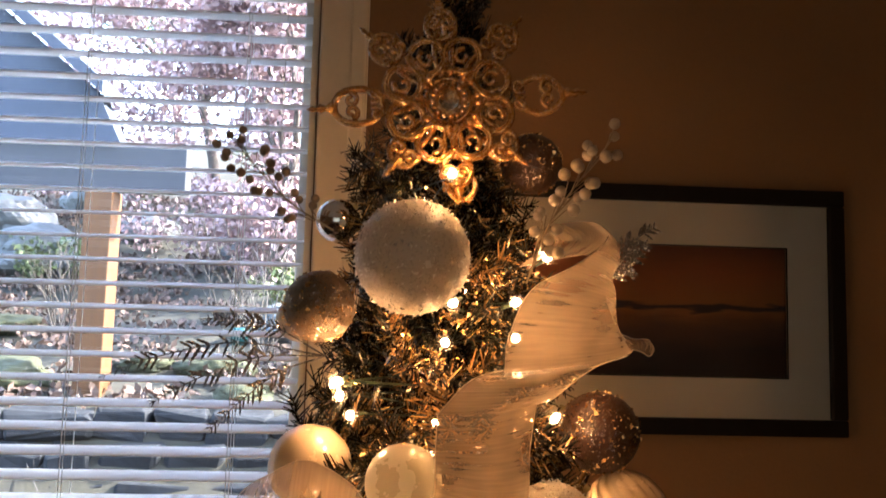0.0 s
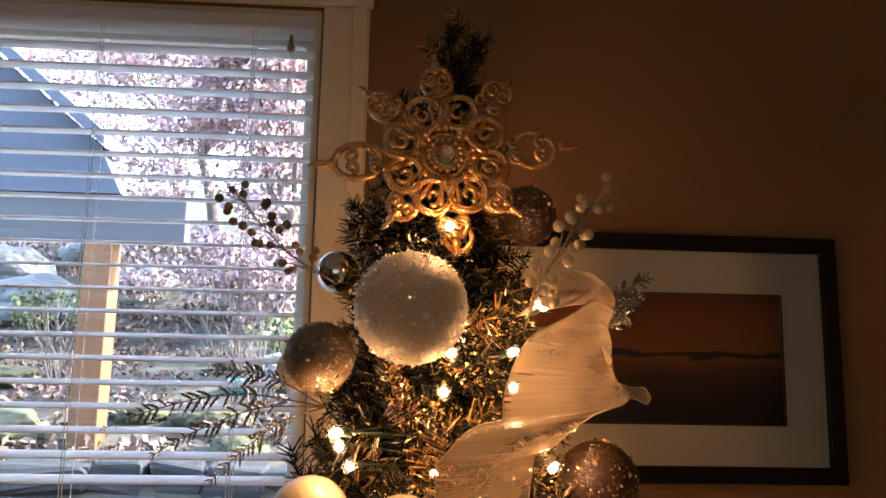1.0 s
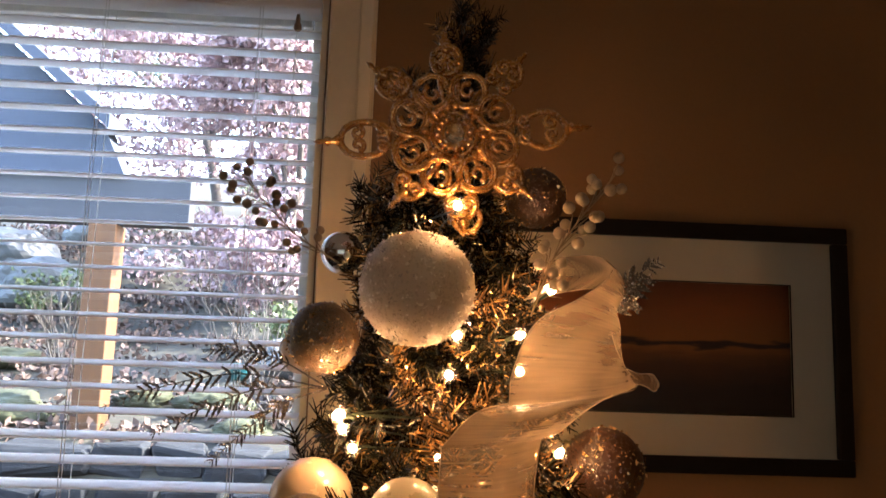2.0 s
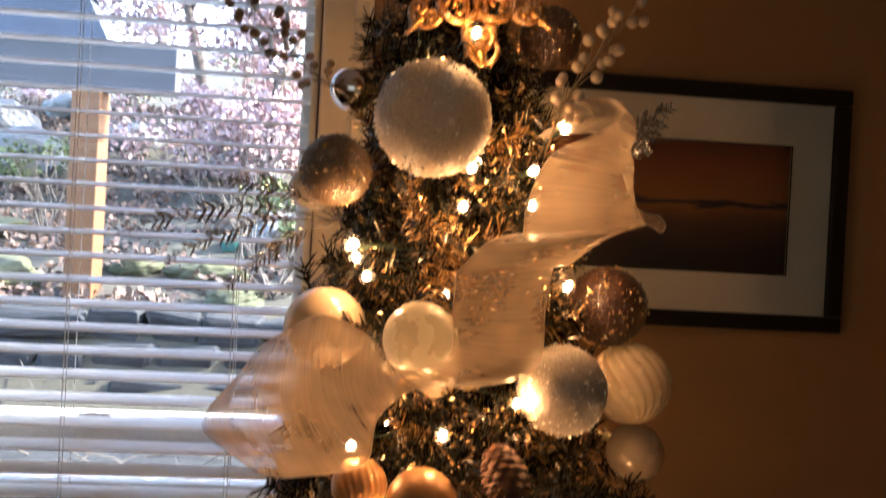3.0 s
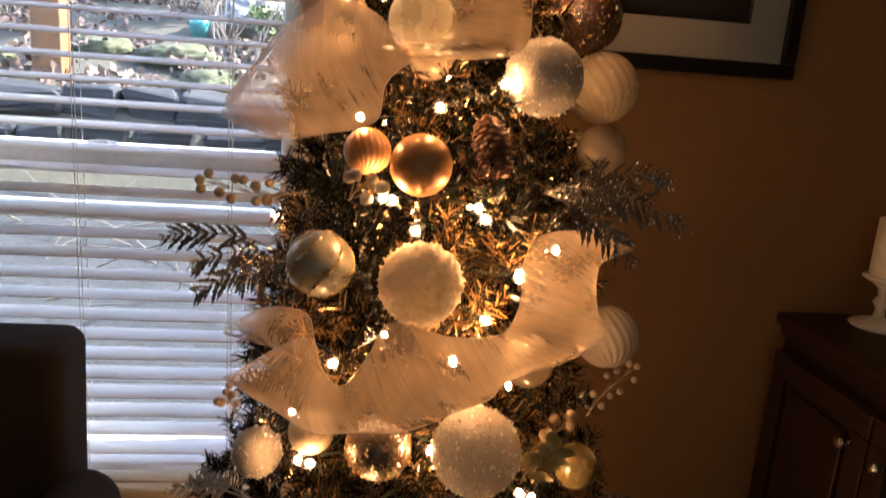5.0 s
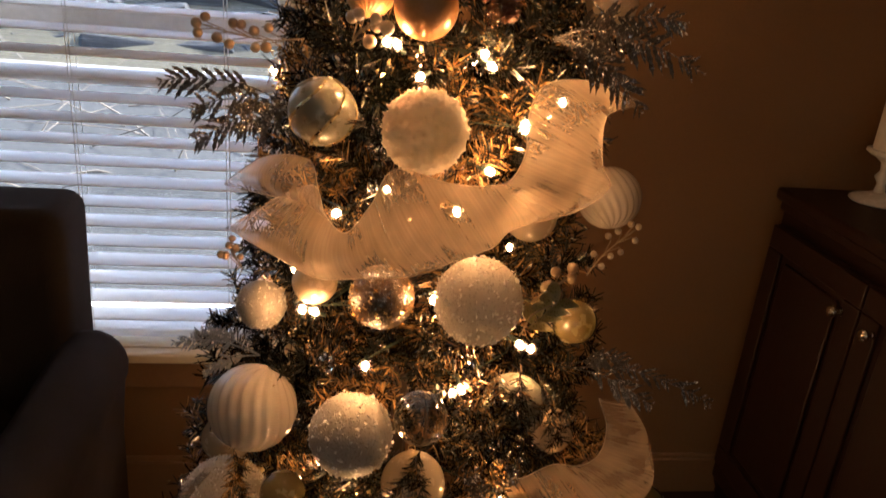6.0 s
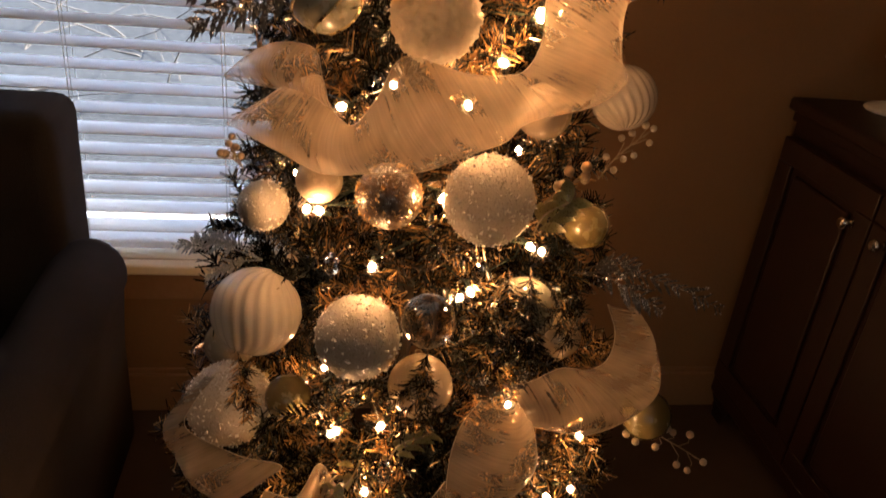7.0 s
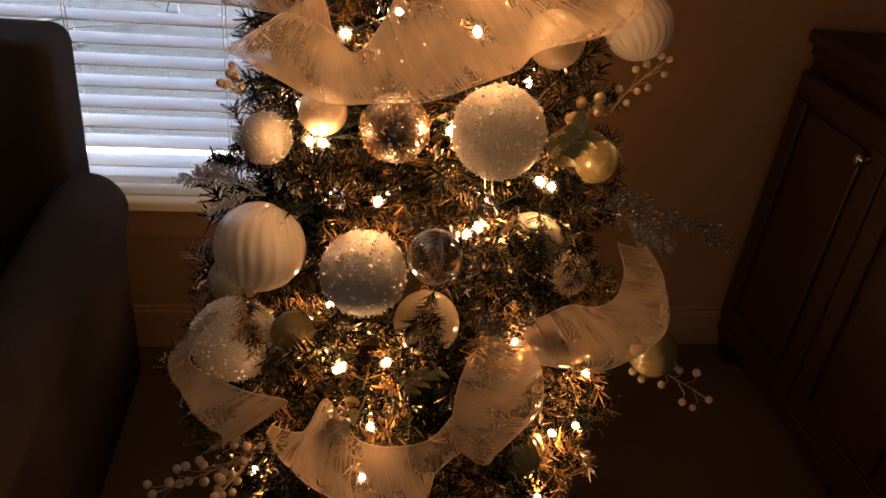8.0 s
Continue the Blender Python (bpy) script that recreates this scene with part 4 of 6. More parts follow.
def bough_mesh(seed, length=0.17, twigs=7, per_m=640, needle=0.024):
    """A drooping flocked bough along +x: stems with short stiff needles all round."""
    rng = np.random.default_rng(seed)
    stems = []
    main = [np.array((length * s, 0.006 * math.sin(5 * s + seed), 0.012 * math.sin(2.6 * s))) for s in np.linspace(0, 1, 6)]
    stems.append(main)
    for i in range(twigs):
        s = 0.22 + 0.72 * i / twigs
        b = np.array((length * s, 0, 0.012 * math.sin(2.6 * s)))
        side = 1 if i % 2 else -1
        a = rng.uniform(0.5, 0.95)
        l = length * rng.uniform(0.32, 0.52) * (1.15 - 0.5 * s)
        d = np.array((math.cos(a), side * math.sin(a), rng.uniform(-0.25, 0.45)))
        d /= np.linalg.norm(d)
        stems.append([b + d * l * q + np.array((0, 0, 0.01 * q * q)) for q in np.linspace(0, 1, 4)])
    v, f, mi = [], [], []
    for st in stems:
        st = np.array(st)
        ln = np.linalg.norm(np.diff(st, axis=0), axis=1)
        tot = ln.sum()
        for a, b in zip(st, st[1:]):
            o = len(v)
            for p in (a, b):
                for k in range(3):
                    v.append(p + 0.0013 * np.array((0, math.cos(2.1 * k), math.sin(2.1 * k))))
            for k in range(3):
                f.append((o + k, o + (k + 1) % 3, o + 3 + (k + 1) % 3, o + 3 + k)), mi.append(1)
        cum = np.concatenate([[0], np.cumsum(ln)])
        for _ in range(int(per_m * tot)):
            q = rng.uniform(0.08, 1.0) * tot
            j = min(len(ln) - 1, int(np.searchsorted(cum, q) - 1))
            p = st[j] + (st[j + 1] - st[j]) * (q - cum[j]) / ln[j]
            ax = (st[j + 1] - st[j]) / ln[j]
            r = rng.normal(size=3)
            r -= ax * r.dot(ax)
            r /= np.linalg.norm(r)
            d = r * 0.8 + ax * rng.uniform(0.35, 0.9)
            d /= np.linalg.norm(d)
            n1 = np.cross(d, ax)
            n1 /= np.linalg.norm(n1)
            n2 = np.cross(d, n1)
            tip = p + d * needle * rng.uniform(0.7, 1.25)
            o = len(v)
            for q, w in ((p, 0.0014), (tip, 0.0008)):
                v += [q + n1 * w, q - n1 * w * 0.5 + n2 * w * 0.87, q - n1 * w * 0.5 - n2 * w * 0.87]
            for k in range(3):
                f.append((o + k, o + (k + 1) % 3, o + 3 + (k + 1) % 3, o + 3 + k)), mi.append(0)
    me = bpy.data.meshes.new("branch")
    me.from_pydata([tuple(p) for p in v], [], f)
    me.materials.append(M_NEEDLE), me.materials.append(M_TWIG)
    me.polygons.foreach_set("material_index", mi)
    return me


def flake_mesh(name, spots, small, large, seed, material=None):
    """Loose tilted flakes of glitter at the given spots."""
    rng = np.random.default_rng(seed)
    n = len(spots)
    v = np.array([tuple(c) for c in spots])[:, None, :] + rng.normal(size=(n, 4, 3)) * rng.uniform(small, large, (n, 1, 1)) * 0.8
    f = (np.array([(0, 1, 2), (0, 1, 3), (0, 2, 3), (1, 2, 3)])[None] + 4 * np.arange(n)[:, None, None]).reshape(-1, 3)
    me = bpy.data.meshes.new(name)
    me.from_pydata(v.reshape(-1, 3).tolist(), [], f.tolist())
    me.materials.append(material or M_FLAKE)
    return me


def clear_of(p, pad):
    return all((Vector(p) - c).length > r + pad for c, r in BALLS)


def make_tree():
    t = thing("christmas_tree", (AX, AY, 0), "slim frosted artificial Christmas tree in front of the wall", "tree")
    part("trunk", tube([(AX, AY, 0.03), (AX, AY, 1.0), (AX + 0.005, AY - 0.01, 1.9)], 0.018, 10, taper=0.4), M_TRUNK, t)
    for k in range(3):
        a = 2.1 * k + 0.4
        part("stand_leg", tube([(AX, AY, 0.10), (AX + 0.1 * math.cos(a), AY + 0.1 * math.sin(a), 0.05), (AX + 0.22 * math.cos(a), AY + 0.22 * math.sin(a), 0.008)], 0.008, 8), M_TRUNK, t)
    kinds = [bough_mesh(100 + i, 0.165 + 0.01 * (i % 3)) for i in range(6)]
    rng = random.Random(5)
    n, spots = 294, []
    for i in range(n):
        u = (i + 0.5) / n
        z = 0.20 + 1.68 * (u ** 1.12)
        a = i * 2.39996 + rng.uniform(-0.2, 0.2)
        r = radius_at(z)
        if math.sin(a) > 0:
            r = min(r, 0.33)
        out = Vector((math.cos(a), math.sin(a), 0))
        sc = rng.uniform(0.8, 1.1) * (0.55 + 0.45 * min(1, r / 0.2))
        reach = r - rng.uniform(0.0, 0.045)
        rise = rng.uniform(5, 32) + (25 if z > 1.6 else 0)
        if math.cos(a) < -0.45 and 0.75 < z < 1.62:
            reach -= 0.042
        if z > 1.60 and math.sin(a) < 0.3:
            reach = min(reach, 0.09 - 0.25 * (z - 1.60))
            sc *= 0.75
        tip = Vector((AX, AY, z)) + out * reach
        if (not clear_of(tip, 0.012) or not clear_of(tip - out * 0.04, 0.0)) and rng.random() < 0.72:
            reach -= 0.07
        root = Vector((AX, AY, z)) + out * (reach - 0.17 * sc * math.cos(radians(rise))) - Vector((0, 0, 0.17 * sc * math.sin(radians(rise)) * 0.6))
        b = part("branch", kinds[i % 6], None, t, local=True)
        b.matrix_basis = Matrix.Translation(root - t.matrix_basis.translation) @ pose(0, 0, 0, rng.uniform(-60, 60), -rise, math.degrees(a)) @ Matrix.Diagonal((sc, sc, sc, 1))
        FOLIAGE.append((kinds[i % 6], Matrix.Translation(t.matrix_basis.translation) @ b.matrix_basis))
        if math.sin(a) < 0.35:
            vv, mw = kinds[i % 6].vertices, Matrix.Translation(t.matrix_basis.translation) @ b.matrix_basis
            spots += [mw @ vv[rng.randrange(len(vv))].co for _ in range(95)]
    # short tufts that droop over the lower balls
    for k, (x, y, z, a, s) in enumerate(((0.180, 0.735, 0.735, -112, 0.62), (0.235, 0.745, 0.715, -75, 0.55), (0.075, 0.700, 0.640, -95, 0.58), (-0.175, 0.790, 0.585, -70, 0.6), (0.205, 0.735, 0.742, -92, 0.66), (0.170, 0.735, 0.728, -80, 0.6))):
        b = part("branch", kinds[k % 6], None, t, local=True)
        b.matrix_basis = Matrix.Translation(Vector((x, y, z)) - t.matrix_basis.translation) @ pose(0, 0, 0, 30 * k, 28, a) @ Matrix.Diagonal((s, s, s, 1))
    # the lowest tier in front
    for i in range(44):
        a = radians(-172 + 164 * ((i * 0.618) % 1.0))
        z = 0.13 + 0.30 * i / 44
        sc = rng.uniform(0.9, 1.2)
        rise = rng.uniform(-12, 22)
        out = Vector((math.cos(a), math.sin(a), 0))
        reach = radius_at(z) + rng.uniform(-0.05, 0.01)
        if not clear_of(Vector((AX, AY, z)) + out * reach, 0.012):
            reach -= 0.07
        root = Vector((AX, AY, z)) + out * (reach - 0.17 * sc)
        b = part("branch", kinds[i % 6], None, t, local=True)
        b.matrix_basis = Matrix.Translation(root - t.matrix_basis.translation) @ pose(0, 0, 0, rng.uniform(-60, 60), -rise, math.degrees(a)) @ Matrix.Diagonal((sc, sc, sc, 1))
        mw = Matrix.Translation(t.matrix_basis.translation) @ b.matrix_basis
        FOLIAGE.append((kinds[i % 6], mw))
        vv = kinds[i % 6].vertices
        spots += [mw @ vv[rng.randrange(len(vv))].co for _ in range(95)]
    # the crown's leader
    for k in range(9):
        b = part("leader", kinds[k % 6], None, t, local=True)
        z = 1.735 + 0.010 * k
        b.matrix_basis = Matrix.Translation(Vector((AX + 0.016, AY - 0.02, z + 0.02)) - t.matrix_basis.translation) @ pose(0, 0, 0, 40 * k, -87 + 4 * (k % 3), 137 * k) @ Matrix.Diagonal((0.86, 0.55, 0.55, 1))
    # shorter boughs close to the trunk
    vs, fs, ms, off = [], [], [], 0
    src = []
    for me in kinds[:3]:
        co = np.empty(len(me.vertices) * 3)
        me.vertices.foreach_get("co", co)
        src.append((co.reshape(-1, 3), [tuple(p.vertices) for p in me.polygons], [p.material_index for p in me.polygons]))
    for i in range(80):
        z = 0.20 + 1.55 * (i + 0.5) / 80
        a = i * 2.39996 + 1.1
        r = max(0.03, radius_at(z) - 0.085)
        m = Matrix.Translation((AX + (r - 0.14) * math.cos(a), AY + (r - 0.14) * math.sin(a), z - 0.03)) @ pose(0, 0, 0, 57 * i, -15, math.degrees(a))
        co, fc, mi = src[i % 3]
        m = np.array(m)
        vs.append(co @ m[:3, :3].T + m[:3, 3])
        fs += [tuple(q + off for q in p) for p in fc]
        ms += mi
        off += len(co)
    me = bpy.data.meshes.new("inner_foliage")
    me.from_pydata(np.concatenate(vs).tolist(), [], fs)
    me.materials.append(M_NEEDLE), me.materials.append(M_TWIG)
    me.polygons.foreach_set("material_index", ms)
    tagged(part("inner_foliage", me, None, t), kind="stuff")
    tagged(part("frost_coat", flake_mesh("frost_coat", spots, 0.0011, 0.0026, 3, M_FROST), None, t), kind="stuff")
    return t


# ---- ornaments ----
def hanger(o, p, r):
    """The cap and wire loop on top of an ornament."""
    d = (Vector((AX, AY, p.z + 0.12)) - p).normalized()
    q = d.to_track_quat("Z", "Y").to_matrix().to_4x4()
    s = min(1.0, r / 0.04)
    bm = lathe([(0.0, 0.007), (0.005, 0.0068), (0.006, 0.0), (0.0066, -0.002), (0.0, -0.002)], seg=12)
    bmesh.ops.transform(bm, verts=bm.verts, matrix=Matrix.Translation(p + d * r) @ q @ Matrix.Scale(s, 4))
    part("cap", bm, M_CAP, o, "gold metal cap", smooth=True)
    bm = tube([(0.005 * math.cos(a), 0, 0.011 + 0.005 * math.sin(a)) for a in (0.524 * i for i in range(12))], 0.0006, 5, closed=True)
    bmesh.ops.transform(bm, verts=bm.verts, matrix=Matrix.Translation(p + d * r) @ q @ Matrix.Scale(s, 4))
    part("hook", bm, M_CAP, o)


def bead_ball(p, r, n, size, seed):
    """A ball covered all over with small round beads."""
    rng = np.random.default_rng(seed)
    ico = bmesh.new()
    bmesh.ops.create_icosphere(ico, subdivisions=1, radius=1.0)
    iv, jf = np.array([tuple(v.co) for v in ico.verts]), np.array([[v.index for v in f.verts] for f in ico.faces])
    ico.free()
    i = np.arange(n)
    z = 1 - 2 * (i + 0.5) / n
    a = i * 2.39996
    k = np.sqrt(1 - z * z)
    d = np.stack([k * np.cos(a), k * np.sin(a), z], 1) + rng.uniform(-1, 1, (n, 3)) * 0.035
    d /= np.linalg.norm(d, axis=1, keepdims=True)
    v = (np.array(p) + d * r * (1 - size[1] * 0.8))[:, None, :] + iv[None] * (r * rng.uniform(*size, (n, 1, 1)))
    f = (jf[None] + (i * len(iv))[:, None, None]).reshape(-1, 3)
    core = ball(p, r * (1 - size[1] * 0.25), 40, 26)
    core.verts.ensure_lookup_table()
    core.verts.index_update()
    cv, cf = [tuple(q.co) for q in core.verts], [[q.index for q in g.verts] for g in core.faces]
    core.free()
    o = n * len(iv)
    me = bpy.data.meshes.new("ball")
    me.from_pydata(v.reshape(-1, 3).tolist() + cv, [], f.tolist() + [[q + o for q in g] for g in cf])
    me.polygons.foreach_set("use_smooth", [True] * len(me.polygons))
    return me


def bauble(loc, r, material, label, style="plain", seed=1, name="bauble", cap=True):
    p = Vector(loc)
    BALLS.append((p, r))
    o = thing(name, loc, label, "ornament", "tree ornaments")
    rng = random.Random(seed)
    if style == "plain":
        bm = ball(p, r, 32, 20)
    elif style == "ribbed":
        bm = ball((0, 0, 0), r, 100, 24)
        for v in bm.verts:
            a = math.atan2(v.co.y, v.co.x)
            k = math.sqrt(max(0, 1 - (v.co.z / r) ** 2))
            v.co *= 1 + 0.030 * k * math.cos(20 * (a + 0.5 * v.co.z / r))
        bmesh.ops.transform(bm, verts=bm.verts, matrix=Matrix.Translation(p) @ pose(0, 0, 0, rng.uniform(-38, -18), rng.uniform(-30, 30), 0))
    elif style == "fluffy":
        bm = bmesh.new()
        bmesh.ops.create_icosphere(bm, subdivisions=5, radius=r)
        for v in bm.verts:
            d = v.co.normalized()
            v.co = p + d * r * (0.92 + 0.07 * noise.noise(d * 9) + 0.24 * abs(noise.noise(d * 21)) ** 1.3)
    elif style == "sugar":
        bm = bead_ball(p, r, 2200, (0.016, 0.034), seed)
    if isinstance(bm, bpy.types.Mesh):
        bm.materials.append(material)
    part("ball", bm, material, o, smooth=True)
    if material in (M_WHITEGLIT, M_BEADED, M_BROWNGLIT, M_BRONZE, M_CHAMP):
        gold = material in (M_BROWNGLIT, M_BRONZE, M_CHAMP)
        dots = [p + Vector((rng.gauss(0, 1), rng.gauss(0, 1), rng.gauss(0, 1))).normalized() * r * 1.005 for _ in range(int((70000 if gold else 60000) * r * r * 3))]
        tagged(part("glitter_coat", flake_mesh("glitter_coat", dots, 0.0010, 0.0028, seed + 50, M_GOLDFLAKE if gold else M_FLAKE), None, o), kind="stuff")
    if cap:
        hanger(o, p, r)
    return o


def swirl_bands(o, loc, r, material, n=5):
    """Raised spiral bands around a striped glass ball."""
    p = Vector(loc)
    for k in range(n):
        pts = []
        for i in range(15):
            u = -1.25 + 2.5 * i / 14
            a = 2 * math.pi * k / n + u * 0.9
            pts.append(p + r * 1.002 * Vector((math.cos(u) * math.cos(a), math.cos(u) * math.sin(a), math.sin(u))))
        part("band", tube(pts, r * 0.05, 5), material, o)


def glass_drop(loc, r):
    o = thing("glass_drop", loc, "clear faceted glass drop on the tree", "ornament", "glass drops")
    part("drop", lathe([(0, -1.1 * r), (0.55 * r, -0.8 * r), (0.95 * r, -0.2 * r), (0.75 * r, 0.4 * r), (0.2 * r, 1.3 * r), (0, 1.4 * r)], loc, 8), M_CLEAR, o)
    part("cap", lathe([(0, 1.42 * r), (0.22 * r, 1.42 * r), (0.18 * r, 1.75 * r), (0, 1.75 * r)], loc, 8), M_CAP, o)


def pinecone(loc, length, aim, seed):
    o = thing("pine_cone", loc, "brown open pine cone tucked in the branches", "pine cone", "pine cones")
    rot = Vector(aim).to_track_quat("Z", "Y").to_matrix().to_4x4()
    m = Matrix.Translation(loc) @ rot
    bm = lathe([(0, -length / 2), (length * 0.16, -length * 0.35), (length * 0.2, 0), (length * 0.1, length * 0.4), (0, length / 2)], seg=10)
    bmesh.ops.transform(bm, verts=bm.verts, matrix=m)
    part("core", bm, M_CONE, o)
    bm = bmesh.new()
    n = 90
    for i in range(n):
        u = i / n
        z = (u - 0.5) * length * 0.95
        r = length * 0.31 * math.sin(math.pi * (0.12 + 0.84 * u)) ** 0.7
        a = i * 2.39996
        d, w = Vector((math.cos(a), math.sin(a), 0)), Vector((-math.sin(a), math.cos(a), 0)) * length * 0.075
        up = Vector((0, 0, length * 0.05))
        q = [bm.verts.new(c) for c in (d * r * 0.45 - w * 0.5 + Vector((0, 0, z)), d * r * 0.45 + w * 0.5 + Vector((0, 0, z)), d * r + w + up + Vector((0, 0, z)), d * r * 1.12 + up * 1.3 + Vector((0, 0, z)), d * r - w + up + Vector((0, 0, z)), d * r * 0.9 + up * 0.2 + Vector((0, 0, z)))]
        bm.faces.new((q[0], q[1], q[2], q[3], q[4]))
        bm.faces.new((q[2], q[3], q[5])), bm.faces.new((q[3], q[4], q[5]))
        bm.faces.new((q[0], q[5], q[1])), bm.faces.new((q[0], q[4], q[5])), bm.faces.new((q[1], q[5], q[2]))
    bmesh.ops.transform(bm, verts=bm.verts, matrix=m)
    part("bract_layer", bm, M_CONE, o)


bauble((0.044, 0.820, 1.577), 0.062, M_BEADED, "large white beaded glitter ball on the tree", "sugar", 0)
bauble((-0.060, 0.895, 1.523), 0.041, M_CHAMP, "champagne glitter ball beside a pearl ball")
bauble((-0.096, 0.999, 1.507), 0.029, M_PEARLW, "white pearl ball tucked behind a champagne ball")
bauble((-0.051, 0.994, 1.635), 0.028, M_SILVER, "small mirror-bright silver ball near the tree top")
bauble((0.200, 0.991, 1.718), 0.040, M_BROWNGLIT, "dark brown glitter ball behind the topper")
bauble((-0.063, 0.891, 1.343), 0.047, M_PEARL, "cream pearl ball behind the sheer ribbon")
bauble((0.041, 0.792, 1.347), 0.039, M_OPAL, "pale opal glass ball with a soft green sheen")
bauble((0.058, 0.831, 1.307), 0.028, M_PEARL, "small cream pearl ball below the ribbon")
bauble((0.284, 0.959, 1.377), 0.050, M_BROWNGLIT, "dark brown sparkling glitter ball")
bauble((0.201, 0.832, 1.293), 0.049, M_WHITEGLIT, "frosted white speckled ball lit by a bulb", "sugar", 9)
bauble((0.315, 0.947, 1.283), 0.050, M_PEARL, "cream ribbed pearl ball", "ribbed", 10)
bauble((0.326, 0.946, 1.197), 0.036, M_PEARL, "small cream pearl ball at the tree's edge")
bauble((0.049, 0.773, 1.183), 0.037, M_GOLDBALL, "satin gold ball with a gold cap")
bauble((-0.014, 0.803, 1.192), 0.028, M_GOLDBALL, "small ridged gold ball", "ribbed", 13)
o = bauble((-0.065, 0.791, 1.053), 0.041, M_OPAL, "grey opal glass ball with gold swirl bands")
swirl_bands(o, (-0.065, 0.791, 1.053), 0.041, M_CAP)
bauble((0.053, 0.729, 1.050), 0.050, M_SNOW, "fuzzy white snowball ornament", "fluffy", 15)
bauble((0.357, 0.912, 0.924), 0.046, M_PEARLW, "white ribbed shell ball at the tree's edge", "ribbed", 16)
bauble((0.204, 0.780, 0.937), 0.035, M_PEARL, "cream pearl ball under the ribbon's lower edge")
bauble((0.133, 0.709, 0.846), 0.055, M_WHITEGLIT, "large white glitter ball hanging from a branch", "sugar", 18)
bauble((-0.068, 0.770, 0.839), 0.029, M_PEARL, "cream pearl ball glowing beside a bulb")
bauble((0.017, 0.746, 0.831), 0.041, M_BRONZE, "bronze glitter ball under the ribbon")
bauble((-0.141, 0.836, 0.773), 0.034, M_WHITEGLIT, "white speckled glitter ball by the window side", "sugar", 21)
bauble((0.300, 0.818, 0.765), 0.033, M_AMBER, "yellow-green glass ball beside gilded leaves")
bauble((-0.150, 0.802, 0.630), 0.060, M_PEARLW, "large white ribbed shell ball", "ribbed", 23)
bauble((-0.200, 0.902, 0.509), 0.039, M_PEARL, "cream pearl ball below a ribbed shell ball")
bauble((-0.016, 0.702, 0.655), 0.054, M_WHITEGLIT, "large white sugared glitter ball", "sugar", 25)
bauble((0.069, 0.697, 0.581), 0.043, M_PEARL, "cream pearl ball partly covered by needles")
bauble((0.074, 0.711, 0.674), 0.036, M_CLEAR, "clear glass ball with fine glitter")
bauble((0.204, 0.736, 0.678), 0.044, M_OPAL, "white pearl ball behind pine needles")
bauble((0.277, 0.781, 0.607), 0.033, M_PEARL, "small golden pearl ball")
bauble((-0.191, 0.805, 0.471), 0.062, M_WHITEGLIT, "white glitter ball ringed by sheer ribbon", "sugar", 30)
bauble((0.464, 0.818, 0.429), 0.041, M_AMBER, "amber glass ball low on the tree")
bauble((-0.105, 0.767, 0.510), 0.033, M_AMBER, "amber glass ball deep in the branches")
bauble((0.239, 0.737, 0.304), 0.042, M_AMBER, "ribbed amber glass ball below the ribbon", "ribbed", 33)
glass_drop((0.125, 0.756, 1.187), 0.011)
glass_drop((-0.051, 0.728, 0.744), 0.013)
glass_drop((0.129, 0.704, 0.748), 0.012)
glass_drop((0.027, 0.677, 0.454), 0.015)
glass_drop((0.127, 0.765, 1.179), 0.013)
glass_drop((0.045, 0.753, 1.128), 0.008)
glass_drop((0.073, 0.832, 1.463), 0.007)
pinecone((0.133, 0.773, 1.211), 0.077, (0.35, -0.25, -0.9), 1)
TREE = make_tree()

# ---- the light string ----
lights = thing("light_string", (AX, AY, 0.2), "warm white fairy lights wound through the tree branches", "string lights")
BULB = ball((0, 0, 0.0), 0.0047, 12, 8)
for v in BULB.verts:
    v.co.z = v.co.z * 1.2 + 0.002
    if v.co.z > 0.001:
        v.co.x, v.co.y = v.co.x * 0.85, v.co.y * 0.85
BULB_ME = bpy.data.meshes.new("bulb")
BULB.to_mesh(BULB_ME)
BULB_ME.materials.append(M_BULB)
# halo shell that imitates the glare round a bulb
HALO_ME = bpy.data.meshes.new("cover")
HALO = ball((0, 0, 0.002), 0.0088, 14, 10)
HALO.to_mesh(HALO_ME)
HALO_ME.materials.append(M_HALO)
SOCK = lathe([(0.0, -0.016), (0.0026, -0.016), (0.0032, -0.006), (0.0026, -0.0045), (0.0, -0.0045)], seg=8)
SOCK_ME = bpy.data.meshes.new("socket")
SOCK.to_mesh(SOCK_ME)
SOCK_ME.materials.append(M_SOCKET)
PLACED = []


def bulb(x, y, z):
    out = Vector((x - AX, y - AY, 0)).normalized()
    k = len(PLACED)
    q = (out + Vector((0.9 * math.sin(k * 2.1), 0.3 * math.cos(k), 0.2 + 0.9 * math.sin(k * 1.3)))).to_track_quat("Z", "Y").to_matrix().to_4x4()
    b = part("bulb", BULB_ME, None, lights, local=True)
    b.matrix_basis = Matrix.Translation(Vector((x, y, z)) - lights.matrix_basis.translation) @ q
    s = part("socket", SOCK_ME, None, b, local=True)
    part("cover", HALO_ME, None, b, local=True)
    PLACED.append(Vector((x, y, z)) - out * 0.02)


